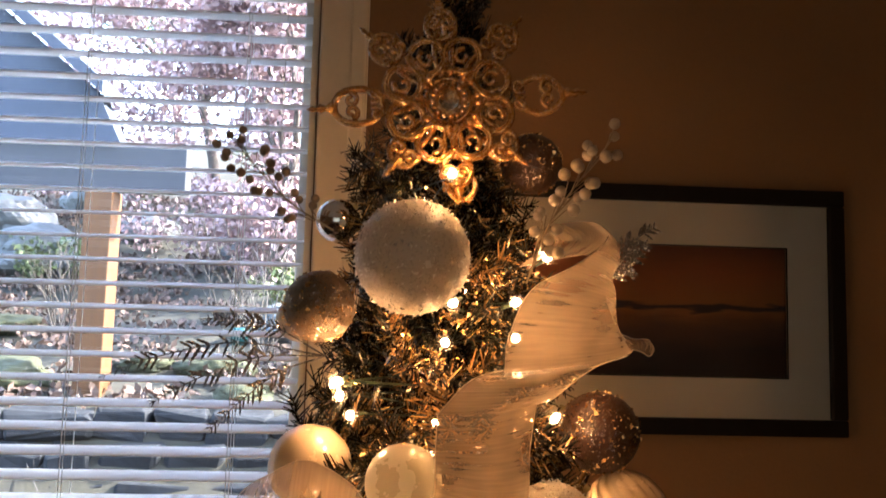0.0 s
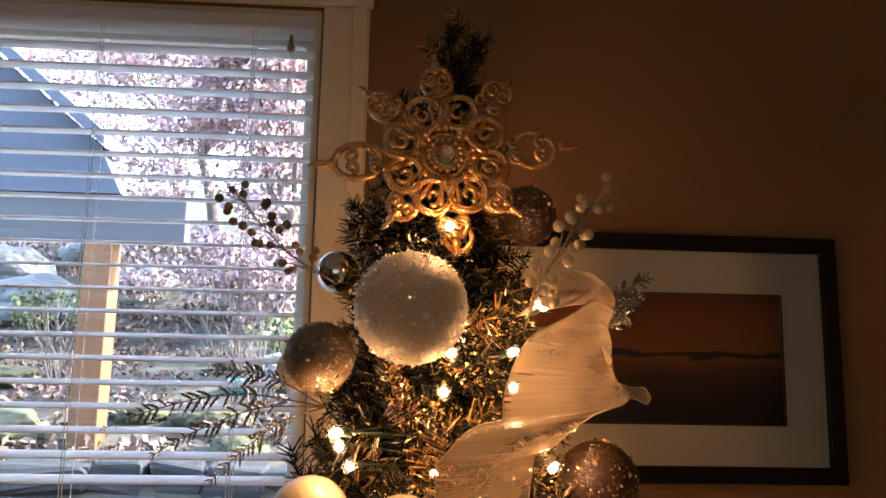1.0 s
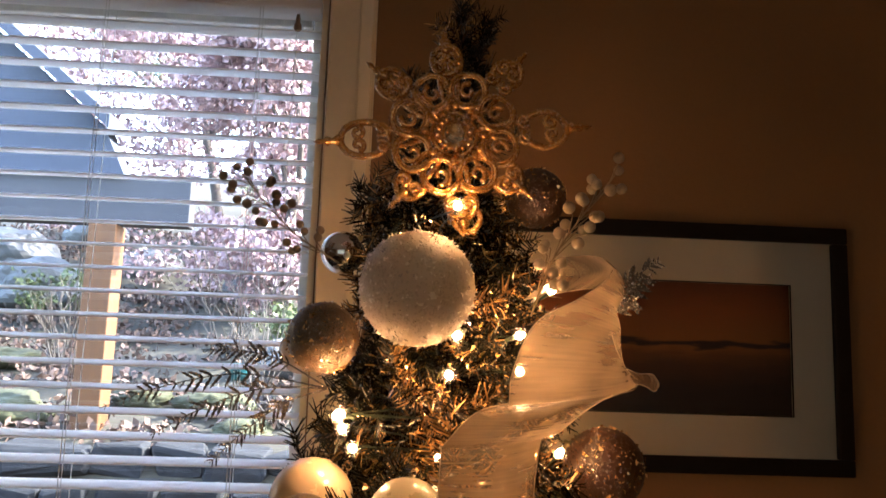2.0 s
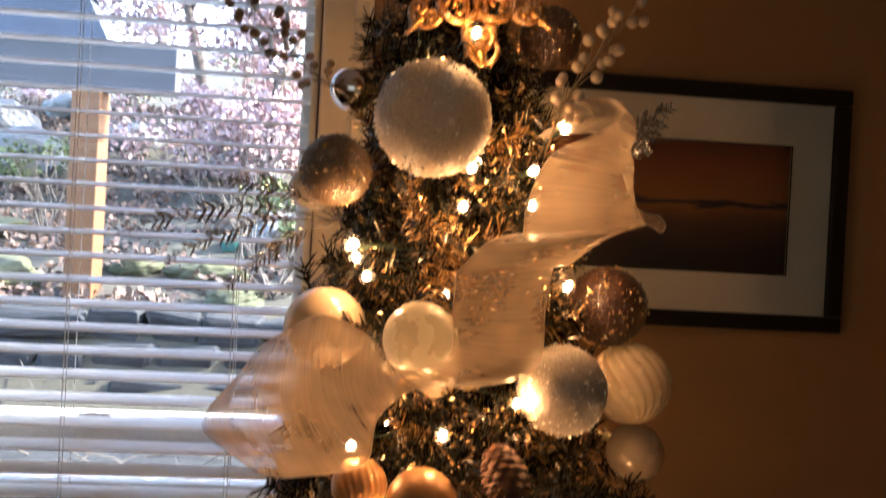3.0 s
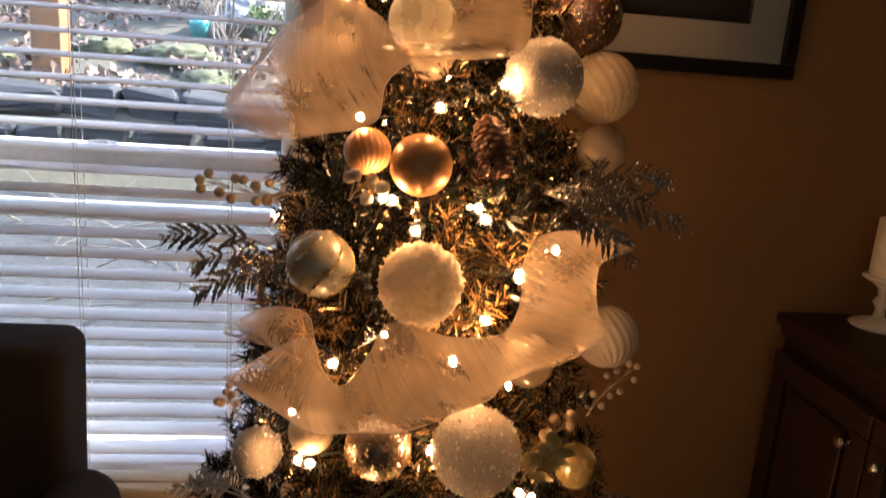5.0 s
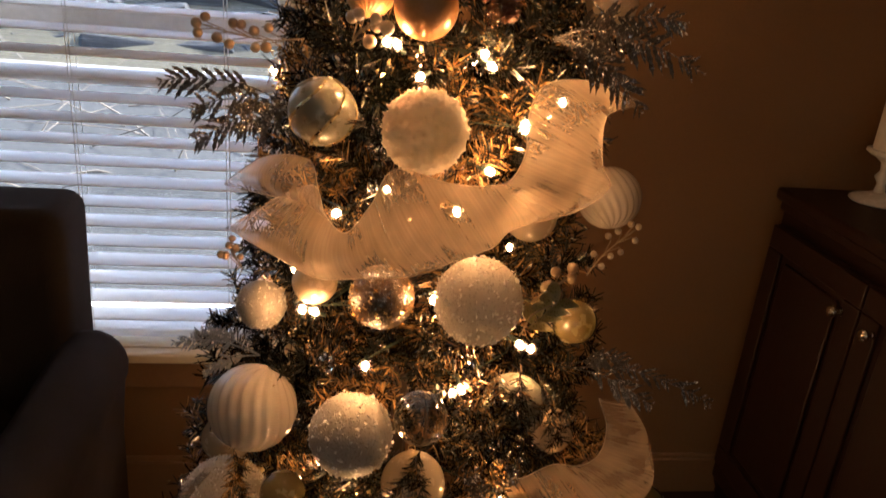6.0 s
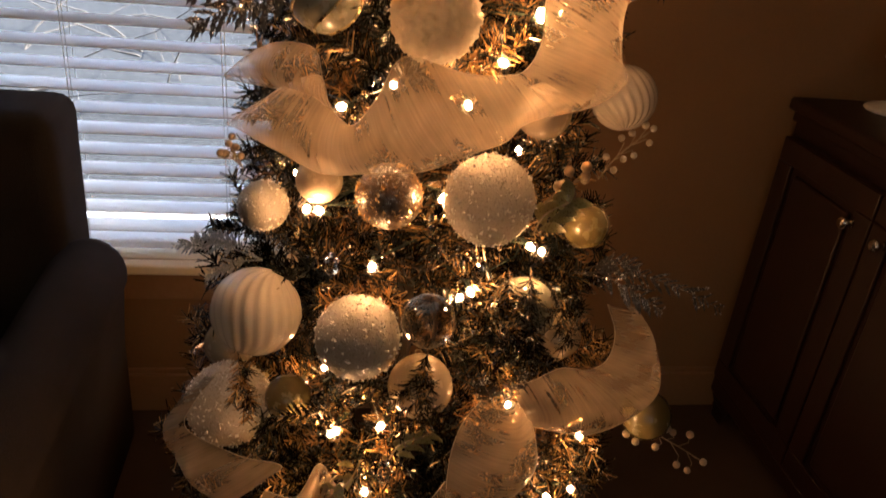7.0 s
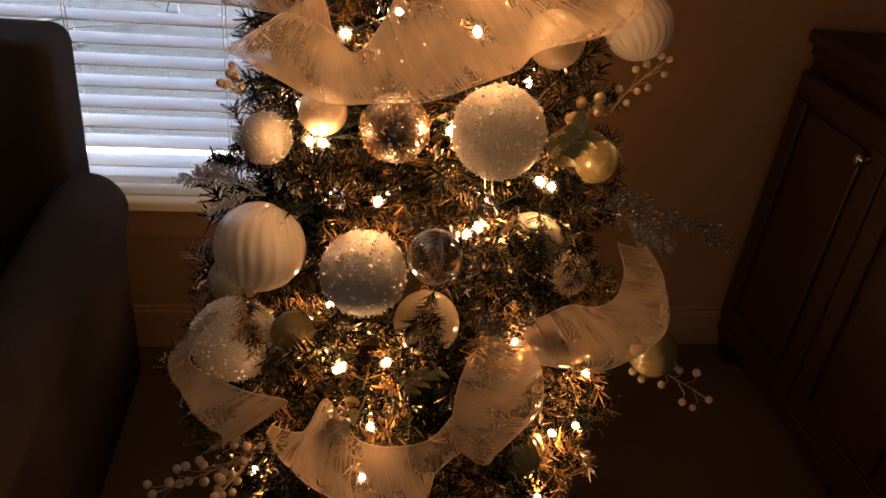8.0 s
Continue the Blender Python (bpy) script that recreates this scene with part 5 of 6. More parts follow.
bulb(0.083, 0.802, 1.665)
bulb(0.206, 0.910, 1.588)
bulb(0.162, 0.856, 1.492)
bulb(0.082, 0.836, 1.487)
bulb(-0.031, 0.860, 1.426)
bulb(-0.033, 0.865, 1.440)
bulb(0.209, 0.868, 1.403)
bulb(0.161, 0.863, 1.532)
bulb(0.091, 0.843, 1.530)
bulb(0.068, 0.787, 1.251)
bulb(0.006, 0.775, 1.141)
bulb(0.019, 0.771, 1.139)
bulb(0.120, 0.766, 1.136)
bulb(0.129, 0.766, 1.124)
bulb(0.047, 0.760, 1.107)
bulb(0.022, 0.811, 1.320)
bulb(0.146, 0.803, 1.282)
bulb(-0.043, 0.757, 0.937)
bulb(0.099, 0.732, 0.955)
bulb(0.136, 0.746, 1.002)
bulb(0.232, 0.801, 1.079)
bulb(0.178, 0.767, 1.056)
bulb(-0.018, 0.847, 1.406)
bulb(-0.036, 0.866, 1.439)
bulb(-0.024, 0.807, 1.232)
bulb(-0.083, 0.763, 0.802)
bulb(-0.066, 0.734, 0.814)
bulb(-0.001, 0.721, 0.747)
bulb(0.200, 0.737, 0.772)
bulb(0.219, 0.744, 0.761)
bulb(-0.039, 0.698, 0.507)
bulb(-0.046, 0.699, 0.501)
bulb(0.020, 0.684, 0.527)
bulb(0.123, 0.709, 0.721)
bulb(0.002, 0.681, 0.414)
bulb(0.193, 0.702, 0.545)
bulb(-0.006, 0.677, 0.318)
bulb(0.287, 0.734, 0.341)
bulb(0.080, 0.719, 0.843)
bulb(0.282, 0.723, 0.214)
bulb(-0.172, 0.805, 0.415)
bulb(0.350, 0.790, 0.300)
bulb(0.330, 0.760, 0.440)
bulb(-0.167, 0.762, 0.249)
bulb(0.180, 0.767, 1.049)
bulb(0.323, 0.831, 0.773)
rng = random.Random(17)
for i in range(26):
    z = 0.24 + 1.45 * (i + 0.5) / 26
    a = i * 2.39996 + 0.7
    front = math.sin(a) < -0.15
    r = max(0.03, radius_at(z) - (rng.uniform(0.09, 0.16) if front else rng.uniform(0.0, 0.05)))
    q = Vector((AX + r * math.cos(a), min(AY + r * math.sin(a), WALL - 0.05), z))
    if clear_of(q, 0.006):
        bulb(*q)
# unseen extra bulbs, added to brighten the topper and the wall behind
for i in range(8):
    z = 1.60 + 0.028 * i
    a = i * 2.39996 + 2.6
    q = Vector((AX + 0.055 * math.cos(a), AY + 0.035 + 0.04 * math.sin(a), z))
    if clear_of(q, 0.006):
        bulb(*q)
# gold flakes on the needles around the bulbs, imitating their warm glow
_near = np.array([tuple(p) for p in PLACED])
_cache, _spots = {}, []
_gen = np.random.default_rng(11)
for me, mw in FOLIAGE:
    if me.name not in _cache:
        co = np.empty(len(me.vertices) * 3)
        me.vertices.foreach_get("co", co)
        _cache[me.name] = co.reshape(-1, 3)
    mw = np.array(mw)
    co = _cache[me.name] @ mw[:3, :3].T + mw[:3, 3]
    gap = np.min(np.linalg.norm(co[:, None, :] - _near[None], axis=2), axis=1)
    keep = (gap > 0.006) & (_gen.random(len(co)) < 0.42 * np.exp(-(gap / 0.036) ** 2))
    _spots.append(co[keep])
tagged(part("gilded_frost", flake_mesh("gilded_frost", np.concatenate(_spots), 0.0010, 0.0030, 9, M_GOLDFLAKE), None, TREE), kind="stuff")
PLACED.sort(key=lambda p: p.z)
run = [PLACED[0]]
for p in PLACED[1:]:
    run.append(p)
pts = []
for a, b in zip(run, run[1:]):
    aa, ab = math.atan2(a.y - AY, a.x - AX), math.atan2(b.y - AY, b.x - AX)
    dd = (ab - aa + math.pi) % (2 * math.pi) - math.pi
    for s in range(6):
        u = s / 6
        ang = aa + dd * u
        z = a.z + (b.z - a.z) * u - 0.01 * math.sin(math.pi * u)
        rad = max(0.02, (1 - u) * math.hypot(a.x - AX, a.y - AY) + u * math.hypot(b.x - AX, b.y - AY) - 0.11 * math.sin(math.pi * u))
        pts.append((AX + rad * math.cos(ang), AY + rad * math.sin(ang), z))
part("wire", tube(pts, 0.0011, 5), M_WIRE, lights)


# ---- the topper ----
def make_topper():
    c = Vector((0.080, 0.850, 1.758))
    t = thing("star_topper", c, "gold glitter filigree snowflake topper with a clear gem", "tree topper")
    m = Matrix.Translation(c) @ pose(0, 0, 0, -4, -7, 3)

    def place(bm):
        bmesh.ops.transform(bm, verts=bm.verts, matrix=m)
        return bm

    def ring(cx, cz, rx, rz, r, turn=0.0, bm=None, dy=0.0):
        pts = []
        for i in range(18):
            a = 2 * math.pi * i / 18
            x, z = rx * math.cos(a), rz * math.sin(a)
            pts.append((cx + x * math.cos(turn) - z * math.sin(turn), dy + 0.002 * math.sin(3 * a), cz + x * math.sin(turn) + z * math.cos(turn)))
        return tube(pts, r, 6, bm, closed=True)

    def curl(cx, cz, r0, turns, start, sign, rad, bm=None):
        pts = []
        for i in range(20):
            u = i / 19
            a = start + sign * u * turns * 2 * math.pi
            rr = r0 * (1 - 0.72 * u)
            pts.append((cx + rr * math.cos(a), -0.002 - 0.002 * u, cz + rr * math.sin(a)))
        return tube(pts, rad, 6, bm, 0.7)

    for k in range(8):
        a = radians(45 * k)
        L = (0.150, 0.124, 0.116, 0.118, 0.146, 0.104, 0.108, 0.104)[k]
        d, n = Vector((math.cos(a), 0, math.sin(a))), Vector((-math.sin(a), 0, math.cos(a)))
        bm = bmesh.new()
        big = L > 0.14
        e = d * (L - (0.044 if big else 0.026))
        ring(e.x, e.z, 0.027 if big else 0.0175, 0.021 if big else 0.0165, 0.0042, a, bm)
        for s in (-1, 1):
            q = d * (L - (0.036 if big else 0.023)) + n * (0.0070 * s)
            curl(q.x, q.z, 0.0080, 1.1, a + s * 1.6, s, 0.0034, bm)
            q = d * (L * 0.40) + n * (0.010 * s)
            tube([d * 0.02, q, q + d * 0.012, d * (L - (0.062 if big else 0.040)) + n * (0.010 * s)], 0.0034, 6, bm)
        tip = [(0.0, 0.0), (0.010, 0.006), (0.0045, 0.012), (0.0078, 0.018), (0.0034, 0.023), (0.0048, 0.027), (0.0, 0.034)]
        sp = lathe(tip, seg=8)
        bmesh.ops.transform(sp, verts=sp.verts, matrix=Matrix.Translation(d * (L - 0.020)) @ d.to_track_quat("Z", "Y").to_matrix().to_4x4() @ Matrix.Diagonal((1, 0.7, 1, 1)))
        part("arm", place(bm), M_GOLD, t, smooth=True)
        part("finial", place(sp), M_GOLD, t, smooth=True)
        b = a + radians(22.5)
        bm = bmesh.new()
        R = 0.054
        cx, cz = R * math.cos(b), R * math.sin(b)
        ring(cx, cz, 0.0205, 0.0215, 0.0037, b, bm, -0.004)
        ring(cx, cz, 0.0168, 0.0178, 0.0012, b, bm, -0.006)
        # small scrolls between the rings and the arms
        for s in (-1, 1):
            h = b + radians(15 * s)
            curl(0.083 * math.cos(h), 0.083 * math.sin(h), 0.0085, 1.15, h + s, s, 0.0030, bm)
            ball((0.034 * math.cos(h), -0.003, 0.034 * math.sin(h)), 0.0058, 8, 6, bm)
        curl(cx, cz, 0.0105, 0.9, b, 1, 0.0036, bm)
        part("scroll", place(bm), M_GOLD, t, smooth=True)
    bm = bmesh.new()
    ring(0, 0, 0.026, 0.026, 0.0028, 0, bm)
    for k in range(16):
        a = 2 * math.pi * k / 16
        ball((0.019 * math.cos(a), -0.004, 0.019 * math.sin(a)), 0.0034, 8, 6, bm)
    part("rosette", place(bm), M_GOLD, t, smooth=True)
    bm = lathe([(0.0, -0.004), (0.016, -0.003), (0.0175, 0.0), (0.0, 0.002)], seg=20)
    bmesh.ops.transform(bm, verts=bm.verts, matrix=pose(0, 0, 0, 90, 0, 0))
    part("setting_plate", place(bm), M_GOLD, t)
    bm = lathe([(0.0, 0.011), (0.006, 0.010), (0.0105, 0.005), (0.012, 0.001), (0.0, -0.001)], seg=10)
    bmesh.ops.transform(bm, verts=bm.verts, matrix=Matrix.Translation((0, -0.003, 0)) @ pose(0, 0, 0, 90, 0, 0))
    part("gem", place(bm), M_GEM, t, "clear round gem")
    part("mounting_rod", tube([c + Vector((0, 0.012, -0.10)), c + Vector((0, 0.06, -0.05)), (AX, AY, 1.72)], 0.004, 6), M_GOLD, t)
    # the open loop that hangs below
    bm = bmesh.new()
    ring(0.004, -0.099, 0.0155, 0.0165, 0.0036, 0, bm, 0.0)
    for s in (-1, 1):
        tube([(0.004 + 0.012 * s, 0, -0.109), (0.004 + 0.006 * s, -0.002, -0.119), (0.004, -0.002, -0.113)], 0.0026, 6, bm)
    part("lower_loop", place(bm), M_GOLD, t, smooth=True)
    rng = random.Random(23)
    dots = []
    for q in [q for q in bpy.data.objects if q.parent == t and q.type == "MESH" and q.data.materials and q.data.materials[0] == M_GOLD]:
        mw = t.matrix_basis @ q.matrix_basis
        dots += [mw @ q.data.vertices[rng.randrange(len(q.data.vertices))].co for _ in range(34)]
    tagged(part("glitter_coat", flake_mesh("glitter_coat", dots, 0.0009, 0.0019, 71, M_GOLDFLAKE), None, t), kind="stuff")


make_topper()


# ---- ribbon ----
def ribbon(rib, sections, ripple=0.0045, steps=9, across=18, seed=1):
    """A sheer band: each section gives its two edges; it billows between them."""
    A = spline([s[:3] for s in sections], steps)
    B = spline([s[3:6] for s in sections], steps)
    bm = bmesh.new()
    uvl = bm.loops.layers.uv.new("UVMap")
    grid, run = [], 0.0
    for i, (a, b) in enumerate(zip(A, B)):
        if i:
            run += ((a + b) / 2 - (A[i - 1] + B[i - 1]) / 2).length
        w = (b - a).length
        mid = (a + b) / 2
        out = Vector((mid.x - AX, mid.y - AY, 0))
        out = out.normalized() if out.length > 1e-6 else Vector((0, -1, 0))
        row = []
        for j in range(across + 1):
            v = j / across
            k = math.sin(math.pi * v)
            fold = math.sin(run * 62 + 2.2 * v + seed) * 0.35 + noise.noise((run * 11 + seed, v * 1.3, 2.3)) * 1.6
            p = a.lerp(b, v) + out * (0.16 * w * k + 0.013 * min(1.0, w / 0.06) * k + ripple * fold * (0.35 + k))
            row.append((bm.verts.new(p), run, v * w))
        grid.append(row)
    for r0, r1 in zip(grid, grid[1:]):
        for j in range(across):
            q = (r0[j], r0[j + 1], r1[j + 1], r1[j])
            try:
                f = bm.faces.new([c[0] for c in q])
            except ValueError:
                continue
            for lp, c in zip(f.loops, q):
                lp[uvl].uv = (c[1], c[2])
    rim0, rim1 = [r[0][0].co.copy() for r in grid], [r[-1][0].co.copy() for r in grid]
    part("ribbon_band", bm, M_SHEER, rib, smooth=True)
    for rm in (rim0, rim1):
        part("wired_edge", tube(rm, 0.0006, 5), M_RIM, rib)


rib = thing("ribbon", (0.2, 0.8, 1.45), "sheer cream glitter ribbon draped down the upper tree", "ribbon", "sheer ribbons")
ribbon(rib, [
    (0.186, 0.916, 1.619, 0.171, 0.890, 1.575),
    (0.248, 0.975, 1.641, 0.232, 0.952, 1.592),
    (0.282, 0.959, 1.637, 0.277, 0.967, 1.598),
    (0.293, 0.954, 1.620, 0.290, 0.961, 1.581),
    (0.229, 0.846, 1.577, 0.277, 0.901, 1.543),
    (0.171, 0.810, 1.545, 0.282, 0.892, 1.518),
    (0.145, 0.796, 1.495, 0.297, 0.900, 1.497),
    (0.140, 0.788, 1.459, 0.314, 0.918, 1.487),
], seed=1)
ribbon(rib, [
    (0.150, 0.813, 1.462, 0.313, 0.917, 1.484),
    (0.106, 0.791, 1.450, 0.244, 0.846, 1.460),
    (0.074, 0.783, 1.418, 0.197, 0.817, 1.430),
    (0.073, 0.783, 1.416, 0.180, 0.808, 1.431),
    (0.071, 0.771, 1.377, 0.169, 0.793, 1.384),
    (0.069, 0.757, 1.340, 0.160, 0.776, 1.325),
    (0.047, 0.756, 1.325, 0.105, 0.751, 1.309),
    (0.016, 0.761, 1.323, 0.039, 0.752, 1.304),
    (-0.013, 0.777, 1.350, 0.002, 0.743, 1.277),
    (-0.059, 0.803, 1.366, -0.009, 0.736, 1.234),
    (-0.102, 0.845, 1.343, -0.061, 0.753, 1.216),
    (-0.146, 0.910, 1.304, -0.108, 0.793, 1.203),
    (-0.190, 0.989, 1.230, -0.163, 0.890, 1.198),
], seed=2)
# the curled end that pokes out at the fold
ribbon(rib, [
    (0.296, 0.900, 1.499, 0.292, 0.896, 1.478),
    (0.314, 0.914, 1.494, 0.313, 0.914, 1.481),
    (0.328, 0.926, 1.494, 0.328, 0.926, 1.478),
    (0.339, 0.936, 1.493, 0.339, 0.936, 1.473),
    (0.346, 0.942, 1.487, 0.346, 0.942, 1.475),
], ripple=0.0012, across=8, seed=12)
rib = thing("ribbon", (0.1, 0.75, 0.95), "sheer cream glitter ribbon looped round the middle of the tree", "ribbon", "sheer ribbons")
ribbon(rib, [
    (0.338, 0.821, 1.085, 0.347, 0.831, 1.078),
    (0.254, 0.762, 1.114, 0.277, 0.758, 1.075),
    (0.190, 0.729, 1.113, 0.273, 0.762, 1.050),
    (0.168, 0.716, 1.081, 0.293, 0.781, 1.002),
    (0.168, 0.708, 1.037, 0.308, 0.788, 0.976),
    (0.153, 0.698, 1.007, 0.250, 0.739, 0.957),
    (0.129, 0.693, 0.999, 0.163, 0.691, 0.950),
    (0.083, 0.689, 1.001, 0.134, 0.673, 0.931),
    (0.019, 0.697, 1.012, 0.088, 0.667, 0.914),
    (-0.007, 0.696, 0.968, 0.041, 0.667, 0.895),
    (-0.033, 0.698, 0.934, -0.013, 0.677, 0.887),
    (-0.057, 0.709, 0.951, -0.065, 0.694, 0.878),
    (-0.071, 0.722, 0.981, -0.113, 0.733, 0.887),
    (-0.115, 0.756, 0.954, -0.157, 0.770, 0.897),
    (-0.152, 0.795, 0.911, -0.181, 0.810, 0.892),
], seed=3)
ribbon(rib, [
    (-0.067, 0.724, 0.977, -0.041, 0.707, 0.939),
    (-0.079, 0.737, 1.008, -0.094, 0.741, 0.953),
    (-0.130, 0.777, 0.998, -0.130, 0.780, 0.949),
    (-0.187, 0.843, 0.944, -0.184, 0.837, 0.940),
], seed=4)
rib = thing("ribbon", (0.1, 0.7, 0.4), "sheer cream glitter ribbon swagged round the lower tree", "ribbon", "sheer ribbons")
ribbon(rib, [
    (0.354, 0.811, 0.642, 0.419, 0.885, 0.598),
    (0.360, 0.780, 0.611, 0.455, 0.853, 0.554),
    (0.343, 0.743, 0.592, 0.458, 0.822, 0.500),
    (0.301, 0.709, 0.597, 0.413, 0.770, 0.469),
    (0.254, 0.684, 0.620, 0.321, 0.694, 0.498),
    (0.216, 0.677, 0.607, 0.246, 0.667, 0.530),
    (0.183, 0.684, 0.592, 0.216, 0.686, 0.524),
], seed=5)
ribbon(rib, [
    (0.152, 0.674, 0.581, 0.201, 0.687, 0.572),
    (0.118, 0.637, 0.566, 0.222, 0.657, 0.534),
    (0.103, 0.619, 0.516, 0.228, 0.652, 0.463),
    (0.106, 0.623, 0.437, 0.171, 0.631, 0.403),
], seed=6)
ribbon(rib, [
    (0.103, 0.626, 0.481, 0.121, 0.624, 0.420),
    (0.076, 0.623, 0.443, 0.088, 0.611, 0.393),
    (0.033, 0.626, 0.430, 0.070, 0.598, 0.353),
    (-0.012, 0.633, 0.436, 0.006, 0.604, 0.338),
    (-0.038, 0.642, 0.464, -0.043, 0.617, 0.342),
    (-0.061, 0.641, 0.502, -0.085, 0.632, 0.360),
    (-0.090, 0.661, 0.426, -0.117, 0.659, 0.383),
    (-0.133, 0.694, 0.408, -0.138, 0.697, 0.392),
], seed=7)
ribbon(rib, [
    (-0.214, 0.796, 0.533, -0.205, 0.785, 0.534),
    (-0.253, 0.806, 0.479, -0.233, 0.765, 0.503),
    (-0.264, 0.800, 0.423, -0.240, 0.739, 0.479),
    (-0.249, 0.773, 0.376, -0.167, 0.686, 0.480),
    (-0.206, 0.737, 0.350, -0.108, 0.661, 0.480),
    (-0.239, 0.800, 0.250, -0.166, 0.718, 0.393),
], seed=8)


# ---- sprays ----
def berry_spray(base, tip, n, r, spread, material, label, seed, droop=0.0):
    """Beads on short stalks along a thin forked stem."""
    rng = random.Random(seed)
    a, b = Vector(base), Vector(tip)
    o = thing("berry_spray", base, label, "berry spray", "berry sprays")
    d = (b - a)
    side = d.cross(Vector((0, 1, 0))).normalized()
    stem = spline([a, a + d * 0.35 + side * 0.06 * d.length, a + d * 0.7 + side * 0.04 * d.length, b], 5)
    part("stem", tube(stem, 0.0013, 5, taper=0.6), M_STEM, o)
    for i in range(n):
        u = 0.18 + 0.82 * (i + 0.5) / n
        q = stem[min(len(stem) - 1, int(u * (len(stem) - 1)))]
        s = 1 if i % 2 else -1
        end = q + side * s * spread * rng.uniform(0.35, 1.0) + d.normalized() * rng.uniform(0.0, 0.02) + Vector((0, rng.uniform(-0.014, 0.014), -droop * rng.random()))
        if i == n - 1:
            end = b
        part("stalk", tube([q - d.normalized() * 0.012, (q + end) / 2 + d.normalized() * 0.004, end], 0.0007, 4), M_STEM, o)
        rr = r * rng.uniform(0.88, 1.1)
        part("berry", ball(end, rr, 14, 9), material, o, smooth=True)


def fern(base, tips, material, label, seed, leaf=0.030, dense=15):
    """A spray of fronds; each bears paired toothed leaflets that shorten to the tip."""
    rng = random.Random(seed)
    o = thing("fern_spray", base, label, "fern spray", "glitter fern sprays")
    a = Vector(base)
    for tip in tips:
        b = Vector(tip)
        d = b - a
        n1 = d.cross(Vector((rng.uniform(-0.3, 0.3), 1, rng.uniform(-0.2, 0.2)))).normalized()
        stem = spline([a, a + d * 0.4 + Vector((0, 0, 0.10 * d.length)), a + d * 0.75 + Vector((0, 0, 0.07 * d.length)), b], 6)
        bm = tube(stem, 0.0012, 5, taper=0.4)
        k = dense
        for i in range(k):
            u = 0.26 + 0.74 * i / k
            f = u * (len(stem) - 1)
            j = min(int(f), len(stem) - 2)
            q = stem[j].lerp(stem[j + 1], f - j)
            ax = (stem[j + 1] - stem[j]).normalized()
            l = leaf * (0.35 + 0.9 * math.sin(math.pi * min(1, 0.25 + 0.75 * u)) ** 0.8) * rng.uniform(0.55, 1.2)
            for s in (-1, 1):
                if rng.random() < 0.2:
                    continue
                dr = (n1 * s + ax * rng.uniform(0.6, 1.4) + Vector((0, rng.uniform(-0.25, 0.25), rng.uniform(-0.25, 0.1)))).normalized()
                w = dr.cross(Vector((0, 1, 0)))
                w = (w.normalized() if w.length > 0.01 else ax) * l * 0.11
                pr = []
                for m, e in ((0.0, 0.25), (0.25, 0.9), (0.32, 0.6), (0.5, 1.0), (0.58, 0.6), (0.75, 0.8), (0.82, 0.4), (1.0, 0.0)):
                    pr.append((q + dr * l * m + Vector((0, 0, -0.15 * l * m * m)), e))
                L = [bm.verts.new(p + w * e) for p, e in pr[:-1]]
                Rr = [bm.verts.new(p - w * e) for p, e in pr[:-1]]
                t = bm.verts.new(pr[-1][0])
                for x in range(len(L) - 1):
                    bm.faces.new((L[x], L[x + 1], Rr[x + 1], Rr[x]))
                bm.faces.new((L[-1], t, Rr[-1]))
        fr = part("frond", bm, material, o)
        dots = [fr.data.vertices[rng.randrange(len(fr.data.vertices))].co.copy() for _ in range(55)]
        tagged(part("glitter_coat", flake_mesh("glitter_coat", dots, 0.0007, 0.0017, seed + 90), None, fr), kind="stuff")


def leaf_sprig(base, tip, n, material, label, seed, leaf=0.028):
    rng = random.Random(seed)
    o = thing("leaf_sprig", base, label, "leaf sprig", "leaf sprigs")
    a, b = Vector(base), Vector(tip)
    d = b - a
    side = d.cross(Vector((0, 1, 0))).normalized()
    part("stem", tube(spline([a, (a + b) / 2 + side * 0.01, b], 5), 0.0012, 5), M_STEM, o)
    for i in range(n):
        u = 0.2 + 0.8 * i / (n - 1)
        q = a + d * u
        s = 1 if i % 2 else -1
        dr = (side * s * 0.8 + d.normalized() * 0.7 + Vector((0, rng.uniform(-0.5, 0.2), 0))).normalized()
        w = dr.cross(Vector((0, 1, 0.2))).normalized() * leaf * 0.26
        nrm = w.cross(dr).normalized()
        bm = bmesh.new()
        pr = [(q + dr * leaf * m + nrm * leaf * 0.2 * math.sin(3 * m), e) for m, e in ((0, 0.15), (0.2, 0.75), (0.45, 1.0), (0.7, 0.75), (0.9, 0.3))]
        L, C, Rr = [bm.verts.new(p + w * e) for p, e in pr], [bm.verts.new(p + nrm * leaf * 0.06) for p, e in pr], [bm.verts.new(p - w * e) for p, e in pr]
        t = bm.verts.new(q + dr * leaf)
        for x in range(4):
            bm.faces.new((L[x], L[x + 1], C[x + 1], C[x])), bm.faces.new((C[x], C[x + 1], Rr[x + 1], Rr[x]))
        bm.faces.new((L[4], t, C[4])), bm.faces.new((C[4], t, Rr[4]))
        part("leaf", bm, material, o, smooth=True)


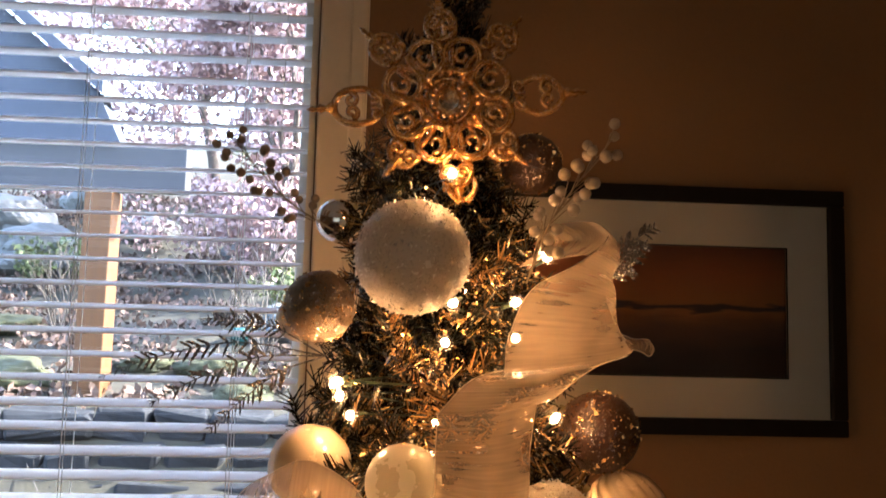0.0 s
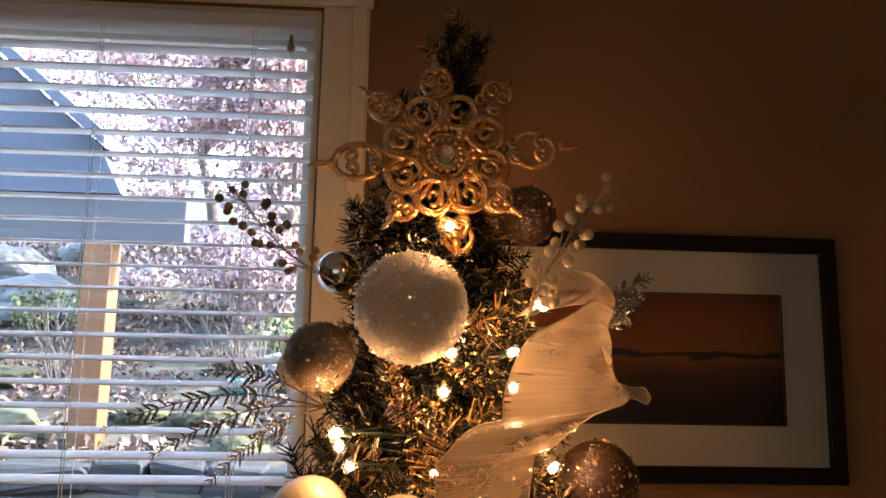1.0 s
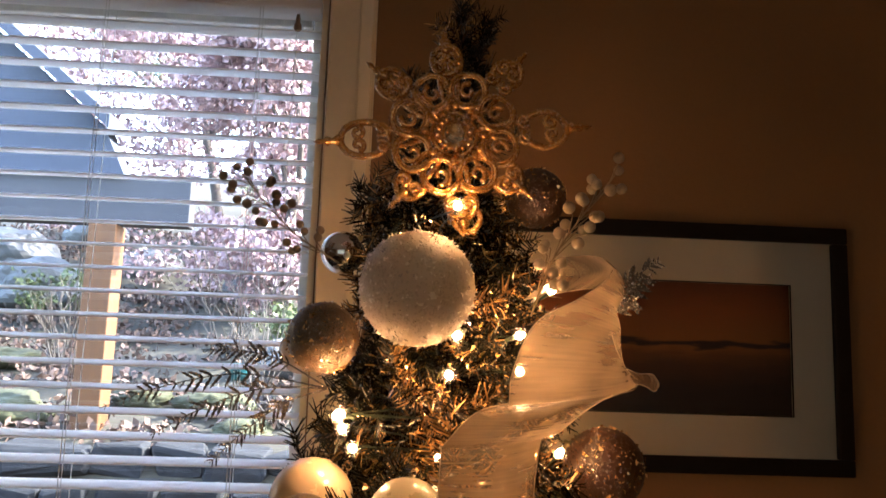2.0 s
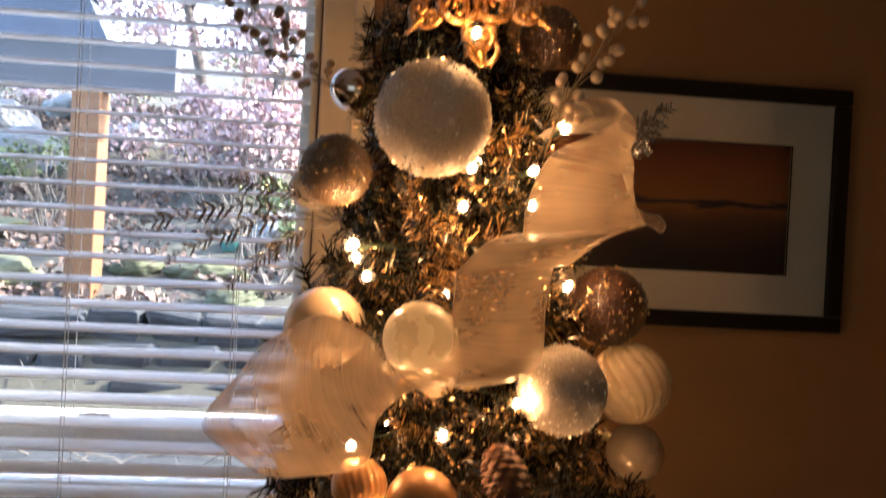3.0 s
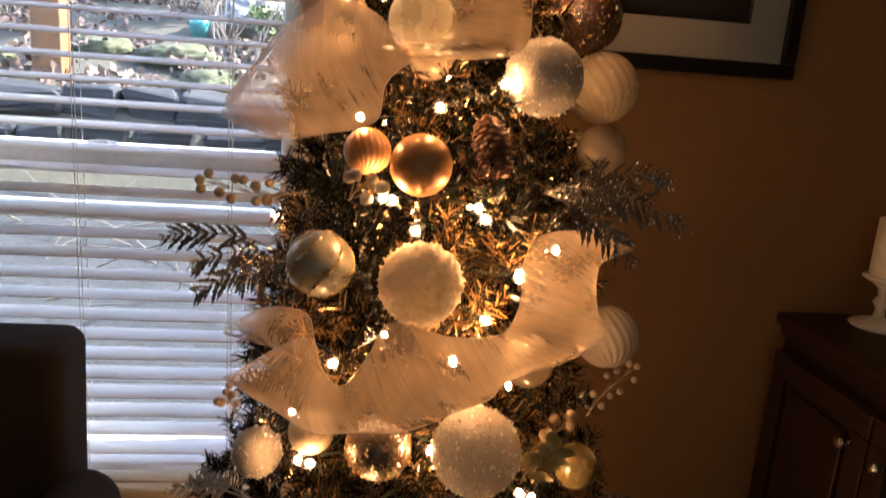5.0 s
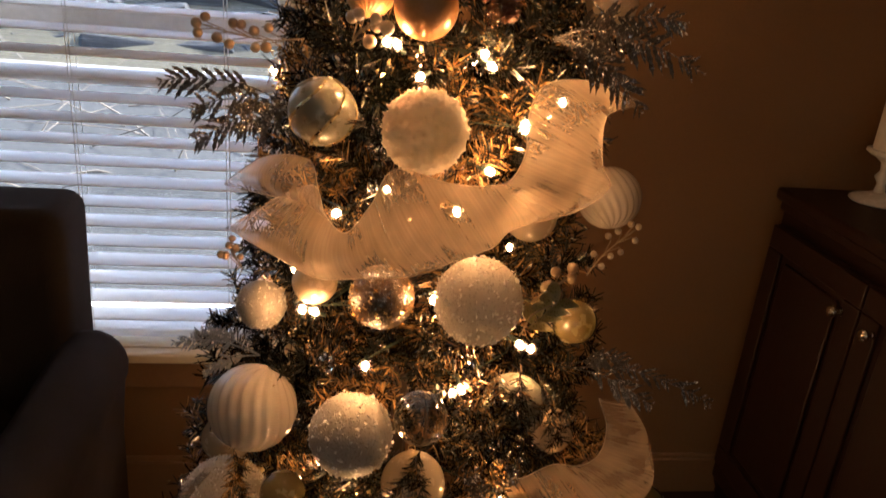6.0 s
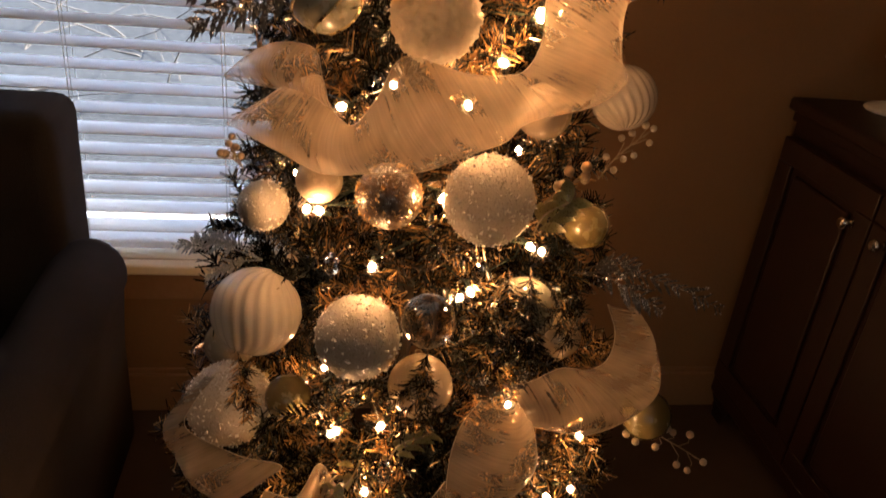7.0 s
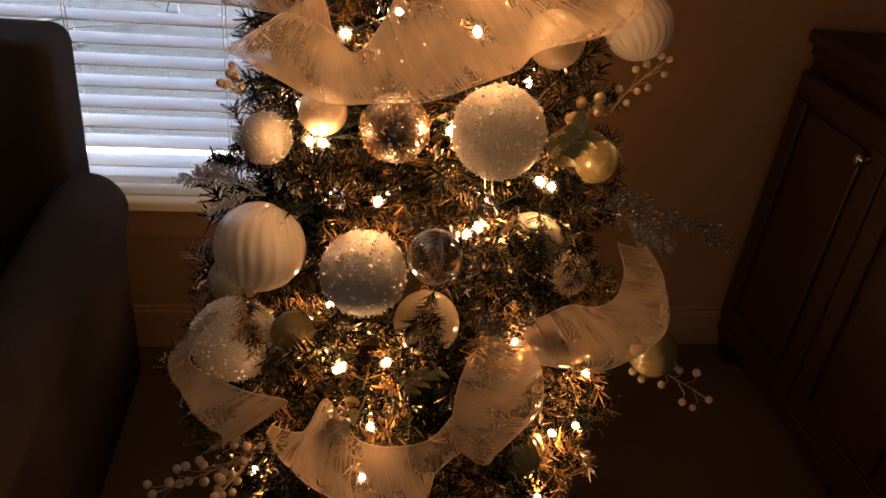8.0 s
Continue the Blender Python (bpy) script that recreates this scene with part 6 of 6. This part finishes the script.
berry_spray((-0.052, 0.950, 1.617), (-0.184, 0.950, 1.732), 25, 0.0056, 0.024, M_BERRY, "tan berry spray near the tree top", 1)
berry_spray((0.170, 0.840, 1.553), (0.262, 0.820, 1.717), 25, 0.0064, 0.017, M_BERRYW, "ivory berry spray near the tree top", 2)
berry_spray((-0.119, 0.700, 0.393), (-0.293, 0.660, 0.316), 18, 0.0062, 0.024, M_BERRYW, "pearl berry spray low on the tree", 3)
berry_spray((-0.156, 0.680, 0.371), (-0.203, 0.620, 0.352), 8, 0.0062, 0.02, M_BERRYW, "pearl berry spray low on the tree", 4)
berry_spray((0.394, 0.820, 0.422), (0.578, 0.800, 0.342), 10, 0.0062, 0.03, M_BERRYW, "pearl berry spray low on the tree", 5)
berry_spray((-0.090, 0.850, 1.129), (-0.218, 0.850, 1.139), 11, 0.0068, 0.014, M_BERRY, "bronze berry spray beside the window", 6)
berry_spray((0.330, 0.880, 0.811), (0.397, 0.880, 0.891), 9, 0.0052, 0.022, M_BERRYW, "small pearl berry spray at the tree's edge", 7)
berry_spray((0.207, 0.740, 0.824), (0.258, 0.740, 0.870), 9, 0.0065, 0.018, M_BERRY, "olive berry spray beside a glass ball", 8)
berry_spray((-0.170, 0.860, 0.820), (-0.186, 0.860, 0.849), 6, 0.0055, 0.015, M_BERRY, "tan berry sprig beside the window", 9)
berry_spray((-0.033, 0.770, 1.137), (-0.009, 0.740, 1.169), 6, 0.0075, 0.02, M_BERRYW, "pearl berry sprig between gold balls", 10)
fern((-0.053, 0.920, 1.465), ((-0.305, 0.900, 1.436), (-0.235, 0.860, 1.412), (-0.205, 0.930, 1.505), (-0.170, 0.860, 1.385),), M_FERN, "dusky silver glitter fern reaching out beside the window", 1, 0.016, 20)
fern((-0.094, 0.840, 1.043), ((-0.257, 0.800, 1.076), (-0.214, 0.760, 1.054), (-0.214, 0.780, 1.009), (-0.155, 0.740, 1.035),), M_FERN, "dark silver glitter fern beside the window", 2, 0.028, 12)
fern((0.201, 0.770, 1.159), ((0.322, 0.620, 1.150), (0.331, 0.700, 1.193), (0.288, 0.680, 1.096), (0.245, 0.660, 1.131), (0.259, 0.640, 1.168),), M_FERN, "silver glitter fern on the tree", 3, 0.024, 16)
fern((-0.149, 0.900, 0.657), ((-0.269, 0.880, 0.688), (-0.244, 0.900, 0.695), (-0.226, 0.860, 0.650),), M_FERN_LIT, "frosted silver glitter fern by the window sill", 4, 0.017, 26)
fern((0.295, 0.820, 0.689), ((0.506, 0.760, 0.664), (0.403, 0.740, 0.674), (0.383, 0.800, 0.711),), M_FERN, "dark glitter fern low on the tree", 5, 0.026, 18)
fern((0.283, 0.980, 1.562), ((0.363, 0.980, 1.638), (0.345, 0.960, 1.613), (0.323, 0.950, 1.583),), M_FERN, "small silver glitter fern behind the ribbon", 6, 0.02, 14)
fern((0.174, 0.680, 0.539), ((0.204, 0.660, 0.637), (0.135, 0.650, 0.627), (0.235, 0.660, 0.583),), M_FERN, "silver glitter sprig over the lower ribbon", 7, 0.022, 12)
leaf_sprig((0.196, 0.720, 0.796), (0.230, 0.700, 0.850), 8, M_LEAF, "gilded green leaf sprig beside a glass ball", 1, 0.034)
leaf_sprig((-0.006, 0.660, 0.490), (-0.053, 0.620, 0.461), 7, M_LEAF, "dark green leaf sprig over the lower ribbon", 2, 0.026)
leaf_sprig((0.031, 0.660, 0.490), (0.070, 0.640, 0.545), 7, M_LEAF, "olive leaf sprig low on the tree", 3, 0.028)
